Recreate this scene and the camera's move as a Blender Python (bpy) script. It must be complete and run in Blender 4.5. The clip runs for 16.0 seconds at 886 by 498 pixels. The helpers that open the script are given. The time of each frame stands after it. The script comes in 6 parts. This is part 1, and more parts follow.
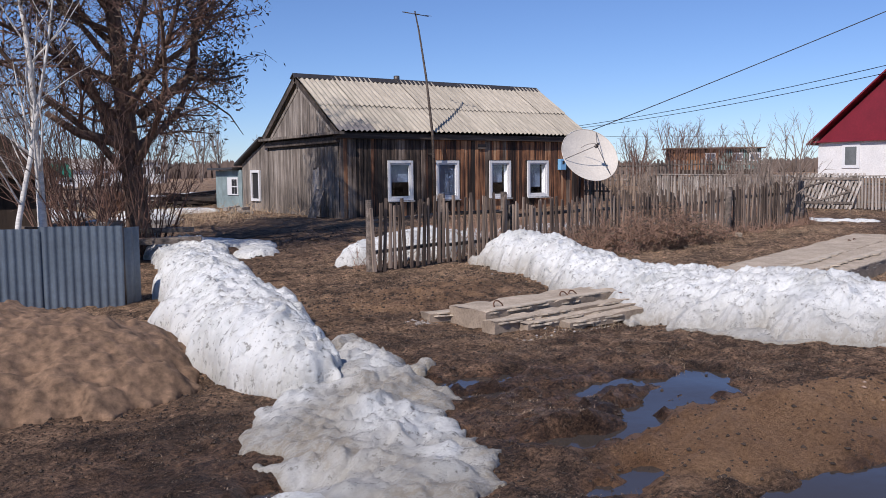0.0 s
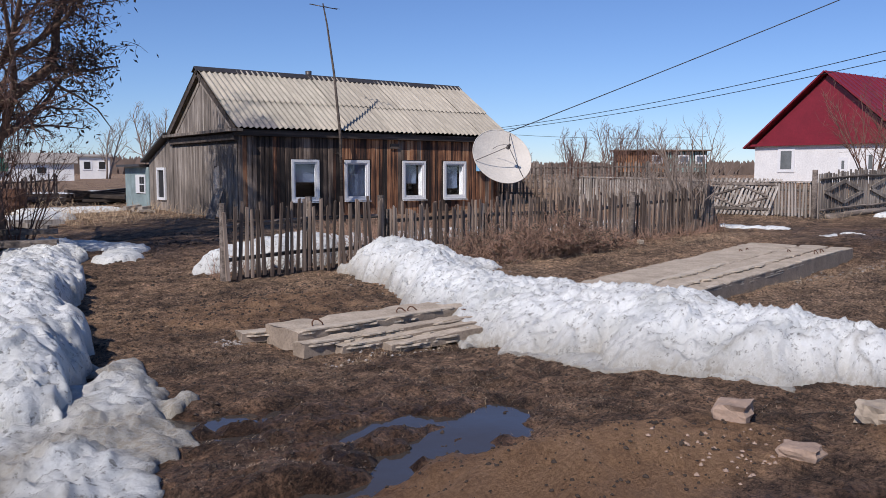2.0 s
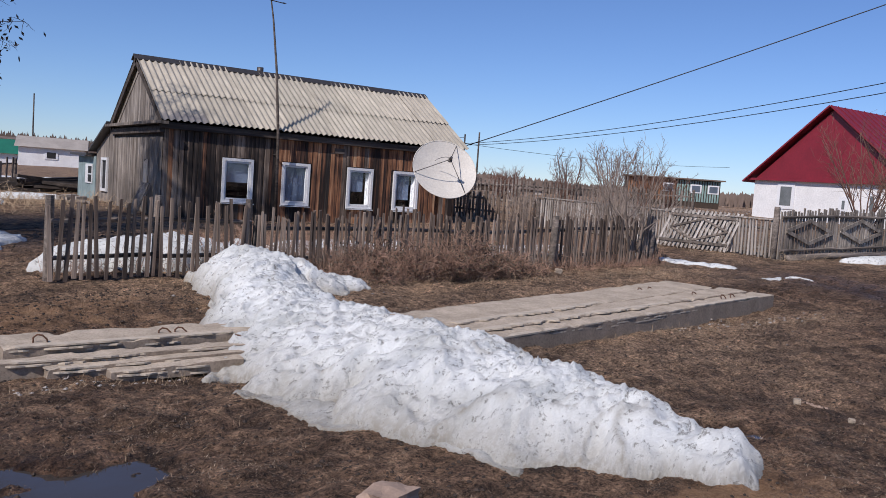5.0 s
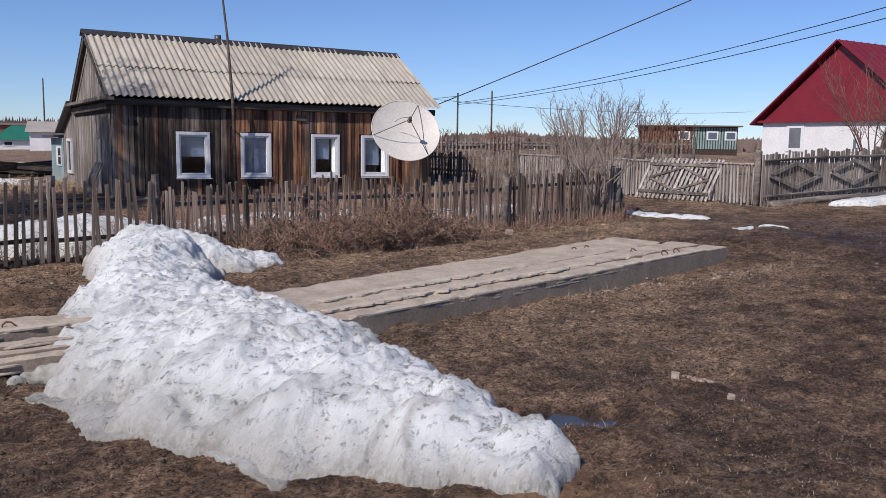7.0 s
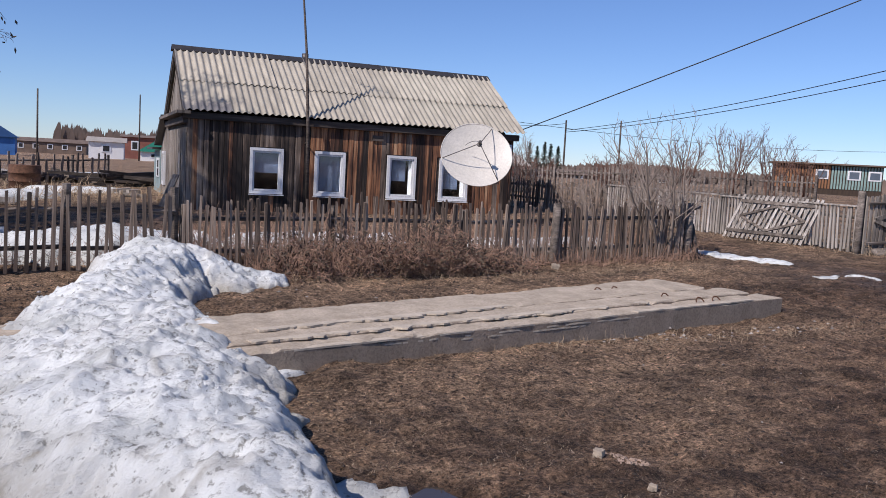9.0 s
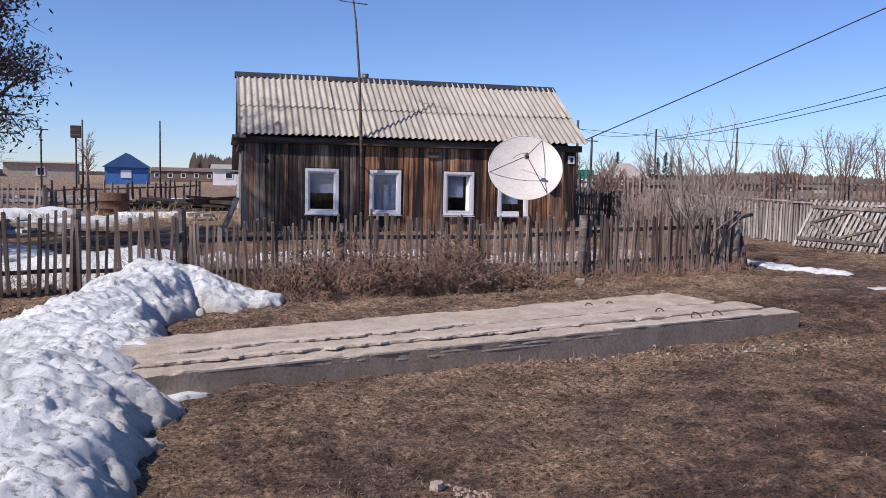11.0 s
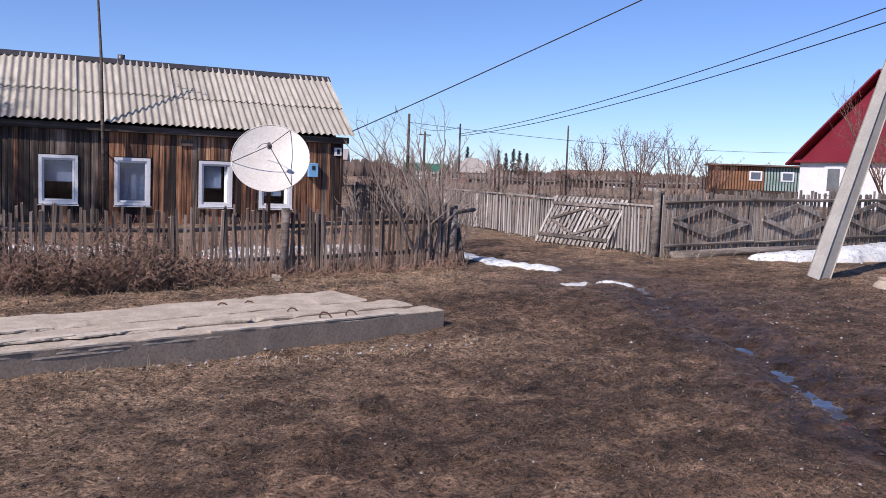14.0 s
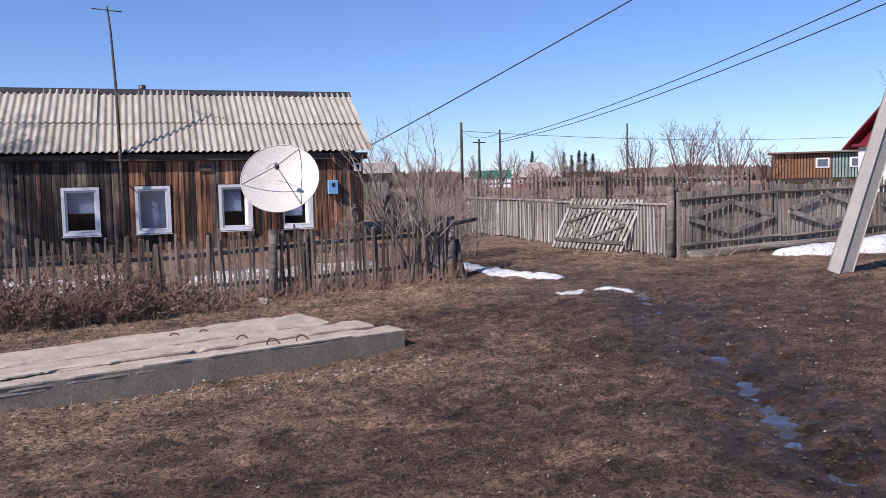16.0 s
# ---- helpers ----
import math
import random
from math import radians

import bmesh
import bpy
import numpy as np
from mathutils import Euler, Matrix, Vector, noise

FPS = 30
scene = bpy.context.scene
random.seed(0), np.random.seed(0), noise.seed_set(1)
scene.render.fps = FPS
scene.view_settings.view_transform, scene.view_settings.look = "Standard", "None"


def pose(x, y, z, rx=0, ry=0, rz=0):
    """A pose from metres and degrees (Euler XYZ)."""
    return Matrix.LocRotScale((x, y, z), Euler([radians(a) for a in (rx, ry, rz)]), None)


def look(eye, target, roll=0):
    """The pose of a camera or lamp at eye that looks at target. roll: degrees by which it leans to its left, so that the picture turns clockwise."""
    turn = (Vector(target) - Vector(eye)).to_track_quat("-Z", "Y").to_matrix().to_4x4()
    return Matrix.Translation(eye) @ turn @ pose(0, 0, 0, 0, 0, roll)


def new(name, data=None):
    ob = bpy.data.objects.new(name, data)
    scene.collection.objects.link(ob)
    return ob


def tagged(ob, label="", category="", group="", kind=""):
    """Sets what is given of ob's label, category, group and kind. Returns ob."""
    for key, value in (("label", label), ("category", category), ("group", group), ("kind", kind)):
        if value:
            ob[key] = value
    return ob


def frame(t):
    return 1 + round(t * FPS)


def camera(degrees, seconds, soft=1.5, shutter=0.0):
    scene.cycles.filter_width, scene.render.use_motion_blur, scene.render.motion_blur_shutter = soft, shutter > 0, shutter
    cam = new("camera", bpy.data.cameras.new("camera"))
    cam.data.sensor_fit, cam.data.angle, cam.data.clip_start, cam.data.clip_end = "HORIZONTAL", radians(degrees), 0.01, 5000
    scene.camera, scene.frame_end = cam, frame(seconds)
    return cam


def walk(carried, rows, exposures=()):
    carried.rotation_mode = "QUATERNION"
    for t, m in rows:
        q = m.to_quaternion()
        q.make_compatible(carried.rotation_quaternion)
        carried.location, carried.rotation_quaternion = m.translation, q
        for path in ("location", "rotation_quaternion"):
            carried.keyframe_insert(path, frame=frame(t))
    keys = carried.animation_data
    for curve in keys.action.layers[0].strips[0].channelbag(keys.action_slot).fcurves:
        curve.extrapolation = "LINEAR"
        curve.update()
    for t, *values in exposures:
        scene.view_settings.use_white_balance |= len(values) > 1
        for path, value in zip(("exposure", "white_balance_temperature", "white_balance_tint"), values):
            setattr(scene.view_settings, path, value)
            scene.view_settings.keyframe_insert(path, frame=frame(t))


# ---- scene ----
cam = camera(55.1, 16.0, soft=0.5)
PATH = [
    (0, (0.29, 0.23, 1.63), (1.389, 1.891, 1.456), -0.6),
    (0.5, (0.719, 0.269, 1.677), (1.866, 1.892, 1.453), 1.0),
    (1, (1.11, 0.161, 1.673), (2.237, 1.808, 1.544), -0.3),
    (1.5, (1.551, 0.117, 1.677), (2.74, 1.715, 1.502), -0.2),
    (2, (2.018, 0.173, 1.685), (3.189, 1.785, 1.507), 0.1),
    (2.5, (2.446, 0.118, 1.661), (3.554, 1.778, 1.541), -0.7),
    (3, (2.839, 0.035, 1.668), (3.967, 1.679, 1.51), 1.1),
    (3.5, (3.275, 0.035, 1.69), (4.534, 1.582, 1.55), 2.0),
    (3.7, (3.446, 0.036, 1.685), (4.684, 1.602, 1.567), 2.0),
    (5.8, (5.447, -0.176, 1.772), (6.544, 1.487, 1.602), 4.6),
    (6, (5.619, -0.142, 1.758), (6.775, 1.484, 1.618), 4.1),
    (6.5, (6.058, -0.207, 1.778), (7.123, 1.479, 1.621), 3.0),
    (7, (6.483, -0.2, 1.777), (7.533, 1.486, 1.536), 0.8),
    (7.5, (6.964, -0.102, 1.803), (8.057, 1.557, 1.577), 0.2),
    (8, (7.378, -0.155, 1.764), (8.392, 1.557, 1.569), -0.9),
    (8.5, (7.759, -0.182, 1.772), (8.686, 1.577, 1.558), -0.5),
    (8.7, (7.944, -0.149, 1.781), (8.812, 1.641, 1.578), 1.2),
    (10.8, (9.748, -0.292, 1.79), (10.197, 1.649, 1.609), 1.6),
    (11, (9.9, -0.339, 1.796), (10.398, 1.591, 1.636), 1.2),
    (11.5, (10.346, -0.342, 1.822), (11.037, 1.529, 1.679), 3.5),
    (12, (10.706, -0.385, 1.808), (11.529, 1.434, 1.688), 3.4),
    (12.5, (11.111, -0.425, 1.831), (11.985, 1.364, 1.653), 3.3),
    (13, (11.544, -0.426, 1.867), (12.369, 1.389, 1.71), 2.5),
    (13.5, (11.954, -0.452, 1.842), (12.769, 1.369, 1.705), 4.1),
    (14, (12.354, -0.539, 1.848), (13.163, 1.282, 1.681), 2.2),
    (14.5, (12.758, -0.56, 1.888), (13.61, 1.243, 1.742), 1.5),
    (15, (13.093, -0.675, 1.898), (13.68, 1.229, 1.727), 0.8),
    (15.5, (13.365, -0.659, 1.908), (13.941, 1.249, 1.737), 0.5),
    (16, (13.644, -0.58, 1.9), (14.292, 1.306, 1.75), -1.3),
]
walk(cam, [(t, look(eye, target, roll)) for t, eye, target, roll in PATH], exposures=[(0, -0.03, 6330, 17), (2, -0.10, 6260, 16), (3.5, -0.12, 6220, 17), (6, -0.15, 6230, 16), (7, -0.08, 6270, 16), (8.7, 0.0, 6270, 17), (11, 0.16, 6250, 19), (16, 0.27, 6200, 21)])

# ---- world, sun ----
SUN = Vector((-0.67, -0.29, 0.68)).normalized()
world = bpy.data.worlds.new("sky")
scene.world = world
world.use_nodes = True
wn, wl = world.node_tree.nodes, world.node_tree.links
sky = wn.new("ShaderNodeTexSky")
sky.sky_type, sky.sun_disc = "NISHITA", False
sky.sun_elevation = math.asin(SUN.z)
sky.sun_rotation = math.atan2(SUN.x, SUN.y)
sky.air_density, sky.dust_density, sky.ozone_density = 0.88, 0.0, 4.0
tone = wn.new("ShaderNodeMix")
tone.data_type, tone.blend_type = "RGBA", "MULTIPLY"
tone.inputs[0].default_value, tone.inputs[7].default_value = 1.0, (0.86, 0.985, 1.20, 1)
wl.new(sky.outputs[0], tone.inputs[6])
wl.new(tone.outputs[2], wn["Background"].inputs[0])
wn["Background"].inputs[1].default_value = 0.094
sun = new("sun", bpy.data.lights.new("sun", "SUN"))
sun.data.energy, sun.data.angle, sun.data.color = 4.6, radians(0.6), (1.0, 0.94, 0.85)
sun.matrix_world = look((0, 0, 0), -SUN)

# ---- numeric noise ----


def lattice(ix, iy, seed):
    n = (ix.astype(np.int64) * 374761393 + iy.astype(np.int64) * 668265263 + seed * 974634777) & 0xFFFFFFFF
    n = ((n ^ (n >> 13)) * 1274126177) & 0xFFFFFFFF
    return ((n ^ (n >> 16)) & 0xFFFF) / 65535.0 * 2 - 1


def vnoise(x, y, seed=0):
    """Smooth value noise in -1..1, for arrays."""
    x, y = np.asarray(x, float), np.asarray(y, float)
    ix, iy = np.floor(x), np.floor(y)
    fx, fy = x - ix, y - iy
    fx, fy = fx * fx * (3 - 2 * fx), fy * fy * (3 - 2 * fy)
    a = lattice(ix, iy, seed) * (1 - fx) + lattice(ix + 1, iy, seed) * fx
    b = lattice(ix, iy + 1, seed) * (1 - fx) + lattice(ix + 1, iy + 1, seed) * fx
    return a * (1 - fy) + b * fy


def fbm(x, y, octaves=4, seed=0):
    total, amp = 0.0, 0.5
    for k in range(octaves):
        total = total + amp * vnoise(np.asarray(x) * 2 ** k + 17.3 * k, np.asarray(y) * 2 ** k - 9.1 * k, seed + k)
        amp *= 0.5
    return total


def bell(x, y, cx, cy, rx, ry, turn=0.0):
    c, s = math.cos(turn), math.sin(turn)
    dx, dy = x - cx, y - cy
    return np.exp(-((dx * c + dy * s) / rx) ** 2 - ((-dx * s + dy * c) / ry) ** 2)


def along(x, y, spine):
    """Distance to a polyline of (x, y, half width, height), and the width and height at the nearest place."""
    x, y = np.asarray(x, float), np.asarray(y, float)
    best, width, high, side = np.full(x.shape, 1e9), np.ones(x.shape), np.zeros(x.shape), np.zeros(x.shape)
    for (ax, ay, aw, ah), (bx, by, bw, bh) in zip(spine, spine[1:]):
        dx, dy = bx - ax, by - ay
        k = np.clip(((x - ax) * dx + (y - ay) * dy) / (dx * dx + dy * dy), 0, 1)
        d = np.hypot(x - ax - k * dx, y - ay - k * dy)
        near = d < best
        best = np.where(near, d, best)
        width = np.where(near, aw + (bw - aw) * k, width)
        high = np.where(near, ah + (bh - ah) * k, high)
        side = np.where(near, np.sign((x - ax) * dy - (y - ay) * dx), side)
    return best, width, high, side


STREAM = [(20.0, 9.6, 0.12, 0), (18.9, 7.2, 0.10, 0), (18.45, 5.7, 0.13, 0), (17.9, 4.6, 0.13, 0), (17.5, 3.8, 0.15, 0), (17.25, 3.1, 0.12, 0)]


def rough_ground(x, y):
    """The lie of the land without small bumps."""
    near = np.exp(-np.maximum(0, np.hypot(x - 12, y - 8) - 30) / 60)
    z = -0.25 + 0.028 * np.clip(x, -10, 45) + 0.018 * np.clip(y, -10, 60)
    z = z - 0.12 * bell(x, y, 15, 9, 5, 4) + 0.12 * bell(x, y, 9.5, 20, 3, 5)
    z = z - 0.10 * bell(x, y, 7.4, 7.2, 2.2, 1.8)
    return z * (0.35 + 0.65 * near)


# lines along which melt water stands: (x, y, half width, depth)
PUDDLES = [[(5.95, 4.85, 0.18, 0.11), (5.55, 4.62, 0.22, 0.12), (5.1, 4.48, 0.22, 0.12), (4.7, 4.4, 0.20, 0.12), (4.3, 4.15, 0.16, 0.10), (3.7, 4.38, 0.10, 0.08)],
           [(5.5, 5.05, 0.12, 0.09), (4.95, 5.05, 0.16, 0.10), (4.8, 4.6, 0.13, 0.10)],
           [(3.9, 6.2, 0.12, 0.10), (3.95, 5.75, 0.18, 0.11), (4.25, 5.75, 0.20, 0.11), (4.55, 5.72, 0.12, 0.09)],
           [(3.9, 5.5, 0.10, 0.09), (4.2, 5.42, 0.12, 0.09)],
           [(4.0, 3.72, 0.10, 0.09), (3.6, 3.55, 0.14, 0.10)],
           [(3.9, 3.0, 0.08, 0.09), (4.5, 2.82, 0.12, 0.13), (5.2, 2.75, 0.15, 0.14), (6.4, 2.25, 0.15, 0.13)],
           [(2.0, 4.6, 0.12, 0.09), (2.35, 4.5, 0.10, 0.09)],
           [(9.5, 3.75, 0.12, 0.11), (9.85, 3.76, 0.16, 0.12), (10.1, 3.62, 0.12, 0.10)]]


def hollow(x, y):
    deep = np.zeros_like(x)
    for line in PUDDLES:
        d, w, h, _ = along(x, y, line)
        deep = np.maximum(deep, h * np.exp(-(d / (1.25 * w)) ** 2))
    return deep


def ground(x, y):
    x, y = np.asarray(x, float), np.asarray(y, float)
    z = rough_ground(x, y)
    z = z + 0.05 * fbm(x * 0.5, y * 0.5, 3, 3)
    # puddle beds, wheel ruts and the melt water's bed
    deep = hollow(x, y)
    z = z - deep + 0.11 * np.clip(deep / 0.07, 0, 1) * fbm(x * 4.5, y * 8.5, 4, 91)
    d, w, _, _ = along(x, y, STREAM)
    z = z - 0.07 * np.exp(-(d / (w * 1.3)) ** 2)
    # sandy spoil
    z = z + 0.20 * bell(x, y, 5.65, 3.62, 0.85, 0.38, -0.1) + 0.10 * bell(x, y, 7.9, 2.7, 0.9, 0.35, 0.1)
    z = z + 0.10 * bell(x, y, 6.5, 9.6, 1.4, 0.5, 0.2)
    z = z + 0.125 * fbm(x * 3.0, y * 5.5, 4, 71) * bell(x, y, 4.6, 4.6, 1.8, 1.3, 0.4)
    z = z + 0.07 * bell(x, y, 10.6, 6.0, 2.2, 0.7, 0.2)
    # clods
    near = np.exp(-np.maximum(0, np.hypot(x - 9, y - 6) - 9) / 8)
    z = z + near * (0.045 * fbm(x * 2.3, y * 2.3, 4, 11) + 0.045 * fbm(x * 6.5, y * 7.5, 3, 15) + 0.012 * vnoise(x * 14, y * 14, 21))
    return z


def gz(x, y):
    return float(ground(np.array([x]), np.array([y]))[0])


# ---- materials ----


def material(name, rough=0.8, metal=0.0):
    m = bpy.data.materials.new(name)
    m.use_nodes = True
    n = m.node_tree.nodes
    b = n["Principled BSDF"]
    b.inputs["Roughness"].default_value, b.inputs["Metallic"].default_value = rough, metal
    return m, n, m.node_tree.links, b


def ramp(n, stops):
    r = n.new("ShaderNodeValToRGB")
    e = r.color_ramp.elements
    while len(e) < len(stops):
        e.new(0.5)
    for k, (p, c) in zip(e, stops):
        k.position, k.color = p, (*c, 1)
    return r


def noise_node(n, l, scale, detail=5, rough=0.6, stretch=None, space="Object"):
    tc = n.new("ShaderNodeTexCoord")
    out = tc.outputs[space]
    if stretch:
        mp = n.new("ShaderNodeMapping")
        mp.inputs["Scale"].default_value = stretch
        l.new(out, mp.inputs[0])
        out = mp.outputs[0]
    t = n.new("ShaderNodeTexNoise")
    t.inputs["Scale"].default_value, t.inputs["Detail"].default_value, t.inputs["Roughness"].default_value = scale, detail, rough
    l.new(out, t.inputs["Vector"])
    return t


def mix(n, l, kind, fac, a, b):
    m = n.new("ShaderNodeMix")
    m.data_type, m.blend_type = "RGBA", kind
    for sock, v in ((m.inputs[0], fac), (m.inputs[6], a), (m.inputs[7], b)):
        if hasattr(v, "links"):
            l.new(v, sock)
        else:
            sock.default_value = (*v, 1) if isinstance(v, tuple) else v
    return m.outputs[2]


def bump(n, l, b, height, strength=0.4, distance=0.01):
    k = n.new("ShaderNodeBump")
    k.inputs["Strength"].default_value, k.inputs["Distance"].default_value = strength, distance
    l.new(height, k.inputs["Height"])
    l.new(k.outputs[0], b.inputs["Normal"])


def plain(name, colour, rough=0.7, metal=0.0, vary=0.25, scale=6.0, grain=None, rel=0.2, random_tone=0.0):
    """Two scales of tone over a base colour, with a fine relief."""
    m, n, l, b = material(name, rough, metal)
    big = noise_node(n, l, scale, 4, 0.6, grain)
    fine = noise_node(n, l, scale * 9, 6, 0.7, grain)
    lo, hi = tuple(c * (1 - vary) for c in colour), tuple(min(1, c * (1 + vary)) for c in colour)
    c1 = ramp(n, [(0.3, lo), (0.7, hi)])
    l.new(big.outputs["Fac"], c1.inputs[0])
    c2 = ramp(n, [(0.3, (0.72, 0.72, 0.72)), (0.65, (1, 1, 1))])
    l.new(fine.outputs["Fac"], c2.inputs[0])
    out = mix(n, l, "MULTIPLY", 0.8, c1.outputs[0], c2.outputs[0])
    if random_tone:
        info = n.new("ShaderNodeObjectInfo")
        c3 = ramp(n, [(0.0, (1 - random_tone,) * 3), (1.0, (1 + random_tone,) * 3)])
        l.new(info.outputs["Random"], c3.inputs[0])
        out = mix(n, l, "MULTIPLY", 1.0, out, c3.outputs[0])
    l.new(out, b.inputs["Base Color"])
    if rel:
        bump(n, l, b, fine.outputs["Fac"], rel, 0.01)
    return m


def wood(name, stops, rough=0.85, random_tone=0.3, per_island=False, axis=2, tint=(0.9, 0.8, 0.7)):
    """Weathered boards: long streaks along one axis, each board its own tone."""
    m, n, l, b = material(name, rough)
    st = [7.0, 7.0, 7.0]
    st[axis] = 0.35
    geo = n.new("ShaderNodeNewGeometry" if per_island else "ShaderNodeObjectInfo")
    rnd = geo.outputs["Random Per Island" if per_island else "Random"]
    tc = n.new("ShaderNodeTexCoord")
    add = n.new("ShaderNodeVectorMath")
    comb = n.new("ShaderNodeMath")
    comb.operation, comb.inputs[1].default_value = "MULTIPLY", 37.0
    l.new(rnd, comb.inputs[0])
    l.new(tc.outputs["Object"], add.inputs[0])
    l.new(comb.outputs[0], add.inputs[1])
    mp = n.new("ShaderNodeMapping")
    mp.inputs["Scale"].default_value = st
    l.new(add.outputs[0], mp.inputs[0])
    t = n.new("ShaderNodeTexNoise")
    t.inputs["Scale"].default_value, t.inputs["Detail"].default_value, t.inputs["Roughness"].default_value = 1.4, 7, 0.68
    l.new(mp.outputs[0], t.inputs["Vector"])
    mp2 = n.new("ShaderNodeMapping")
    st2 = [60.0, 60.0, 60.0]
    st2[axis] = 1.5
    mp2.inputs["Scale"].default_value = st2
    l.new(add.outputs[0], mp2.inputs[0])
    t2 = n.new("ShaderNodeTexNoise")
    t2.inputs["Scale"].default_value, t2.inputs["Detail"].default_value = 1.0, 4
    l.new(mp2.outputs[0], t2.inputs["Vector"])
    c = ramp(n, stops)
    mathn = n.new("ShaderNodeMath")
    mathn.operation = "MULTIPLY_ADD"
    l.new(rnd, mathn.inputs[0])
    mathn.inputs[1].default_value = random_tone
    geo2 = n.new("ShaderNodeNewGeometry")
    wide = n.new("ShaderNodeTexNoise")
    wide.inputs["Scale"].default_value, wide.inputs["Detail"].default_value = 0.9, 3
    l.new(geo2.outputs["Position"], wide.inputs["Vector"])
    stretch = n.new("ShaderNodeMath")
    stretch.operation, stretch.inputs[1].default_value, stretch.inputs[2].default_value = "MULTIPLY_ADD", 1.5, -0.65
    l.new(t.outputs["Fac"], stretch.inputs[0])
    both = n.new("ShaderNodeMath")
    both.operation, both.inputs[1].default_value = "MULTIPLY_ADD", 0.8
    l.new(wide.outputs["Fac"], both.inputs[0])
    l.new(stretch.outputs[0], both.inputs[2])
    sub = n.new("ShaderNodeMath")
    sub.operation, sub.inputs[1].default_value = "SUBTRACT", random_tone / 2
    l.new(both.outputs[0], sub.inputs[0])
    l.new(sub.outputs[0], mathn.inputs[2])
    l.new(mathn.outputs[0], c.inputs[0])
    g = ramp(n, [(0.32, (0.35, 0.35, 0.35)), (0.58, (1.1, 1.1, 1.1))])
    l.new(t2.outputs["Fac"], g.inputs[0])
    l.new(mix(n, l, "MULTIPLY", 0.7, c.outputs[0], g.outputs[0]), b.inputs["Base Color"])
    bump(n, l, b, t2.outputs["Fac"], 0.5, 0.006)
    return m


def ground_material():
    m, n, l, b = material("mud_and_dry_grass", 0.9)
    patch = noise_node(n, l, 1.25, 7, 0.72, (0.8, 1.25, 1.0))
    mid = noise_node(n, l, 3.2, 8, 0.75)
    fine = noise_node(n, l, 38, 6, 0.8)
    straw = noise_node(n, l, 22, 5, 0.75, (1.0, 3.0, 1.0))
    mud = ramp(n, [(0.28, (0.046, 0.029, 0.019)), (0.52, (0.200, 0.125, 0.079)), (0.72, (0.50, 0.33, 0.213))])
    l.new(mid.outputs["Fac"], mud.inputs[0])
    grass = ramp(n, [(0.3, (0.10, 0.056, 0.035)), (0.5, (0.355, 0.240, 0.152)), (0.70, (0.73, 0.55, 0.375))])
    l.new(straw.outputs["Fac"], grass.inputs[0])
    red = ramp(n, [(0.3, (0.29, 0.158, 0.080)), (0.7, (0.56, 0.34, 0.185))])
    l.new(mid.outputs["Fac"], red.inputs[0])
    # how grassy: from a painted layer on the mesh (grass, sand, wet)
    att = n.new("ShaderNodeAttribute")
    att.attribute_name = "cover"
    rgb = n.new("ShaderNodeSeparateColor")
    l.new(att.outputs["Color"], rgb.inputs[0])

    def over(amount, spread=0.45):
        a = n.new("ShaderNodeMath")
        a.operation = "ADD"
        l.new(amount, a.inputs[0])
        s = n.new("ShaderNodeMath")
        s.operation, s.inputs[1].default_value = "SUBTRACT", 0.5
        l.new(mid.outputs["Fac"], s.inputs[0])
        l.new(s.outputs[0], a.inputs[1])
        r = n.new("ShaderNodeMapRange")
        r.inputs[1].default_value, r.inputs[2].default_value = 0.5 - spread / 2, 0.5 + spread / 2
        l.new(a.outputs[0], r.inputs[0])
        return r.outputs[0]

    col = mix(n, l, "MIX", over(rgb.outputs[0]), mud.outputs[0], grass.outputs[0])
    f = ramp(n, [(0.40, (0.26, 0.26, 0.26)), (0.58, (1.5, 1.5, 1.5))])
    l.new(fine.outputs["Fac"], f.inputs[0])
    col = mix(n, l, "MULTIPLY", 0.85, col, f.outputs[0])
    dapple = noise_node(n, l, 7.5, 7, 0.75)
    dp = ramp(n, [(0.40, (0.34, 0.31, 0.30)), (0.57, (1.32, 1.29, 1.25))])
    l.new(dapple.outputs["Fac"], dp.inputs[0])
    col = mix(n, l, "MULTIPLY", 0.8, col, dp.outputs[0])
    pr = ramp(n, [(0.39, (0.50, 0.48, 0.47)), (0.50, (1.12, 1.09, 1.06)), (0.62, (1.55, 1.51, 1.46))])
    l.new(patch.outputs["Fac"], pr.inputs[0])
    col = mix(n, l, "MULTIPLY", 0.9, col, pr.outputs[0])
    # pale straw flecks and dark crumbs
    fleck = noise_node(n, l, 70, 3, 0.7, (1.0, 2.2, 1.0))
    fr = ramp(n, [(0.58, (0, 0, 0)), (0.66, (1, 1, 1))])
    l.new(fleck.outputs["Fac"], fr.inputs[0])
    fk = n.new("ShaderNodeMath")
    fk.operation = "MULTIPLY"
    fk.inputs[1].default_value = 0.55
    l.new(fr.outputs[0], fk.inputs[0])
    col = mix(n, l, "MIX", fk.outputs[0], col, (0.50, 0.36, 0.24))
    crumb = noise_node(n, l, 27, 4, 0.75)
    cr = ramp(n, [(0.38, (0.16, 0.14, 0.13)), (0.45, (1, 1, 1))])
    l.new(crumb.outputs["Fac"], cr.inputs[0])
    col = mix(n, l, "MULTIPLY", 0.9, col, cr.outputs[0])
    soft = ramp(n, [(0.40, (0.66, 0.64, 0.62)), (0.60, (1.12, 1.12, 1.12))])
    l.new(fine.outputs["Fac"], soft.inputs[0])
    earth = mix(n, l, "MULTIPLY", 1.0, red.outputs[0], soft.outputs[0])
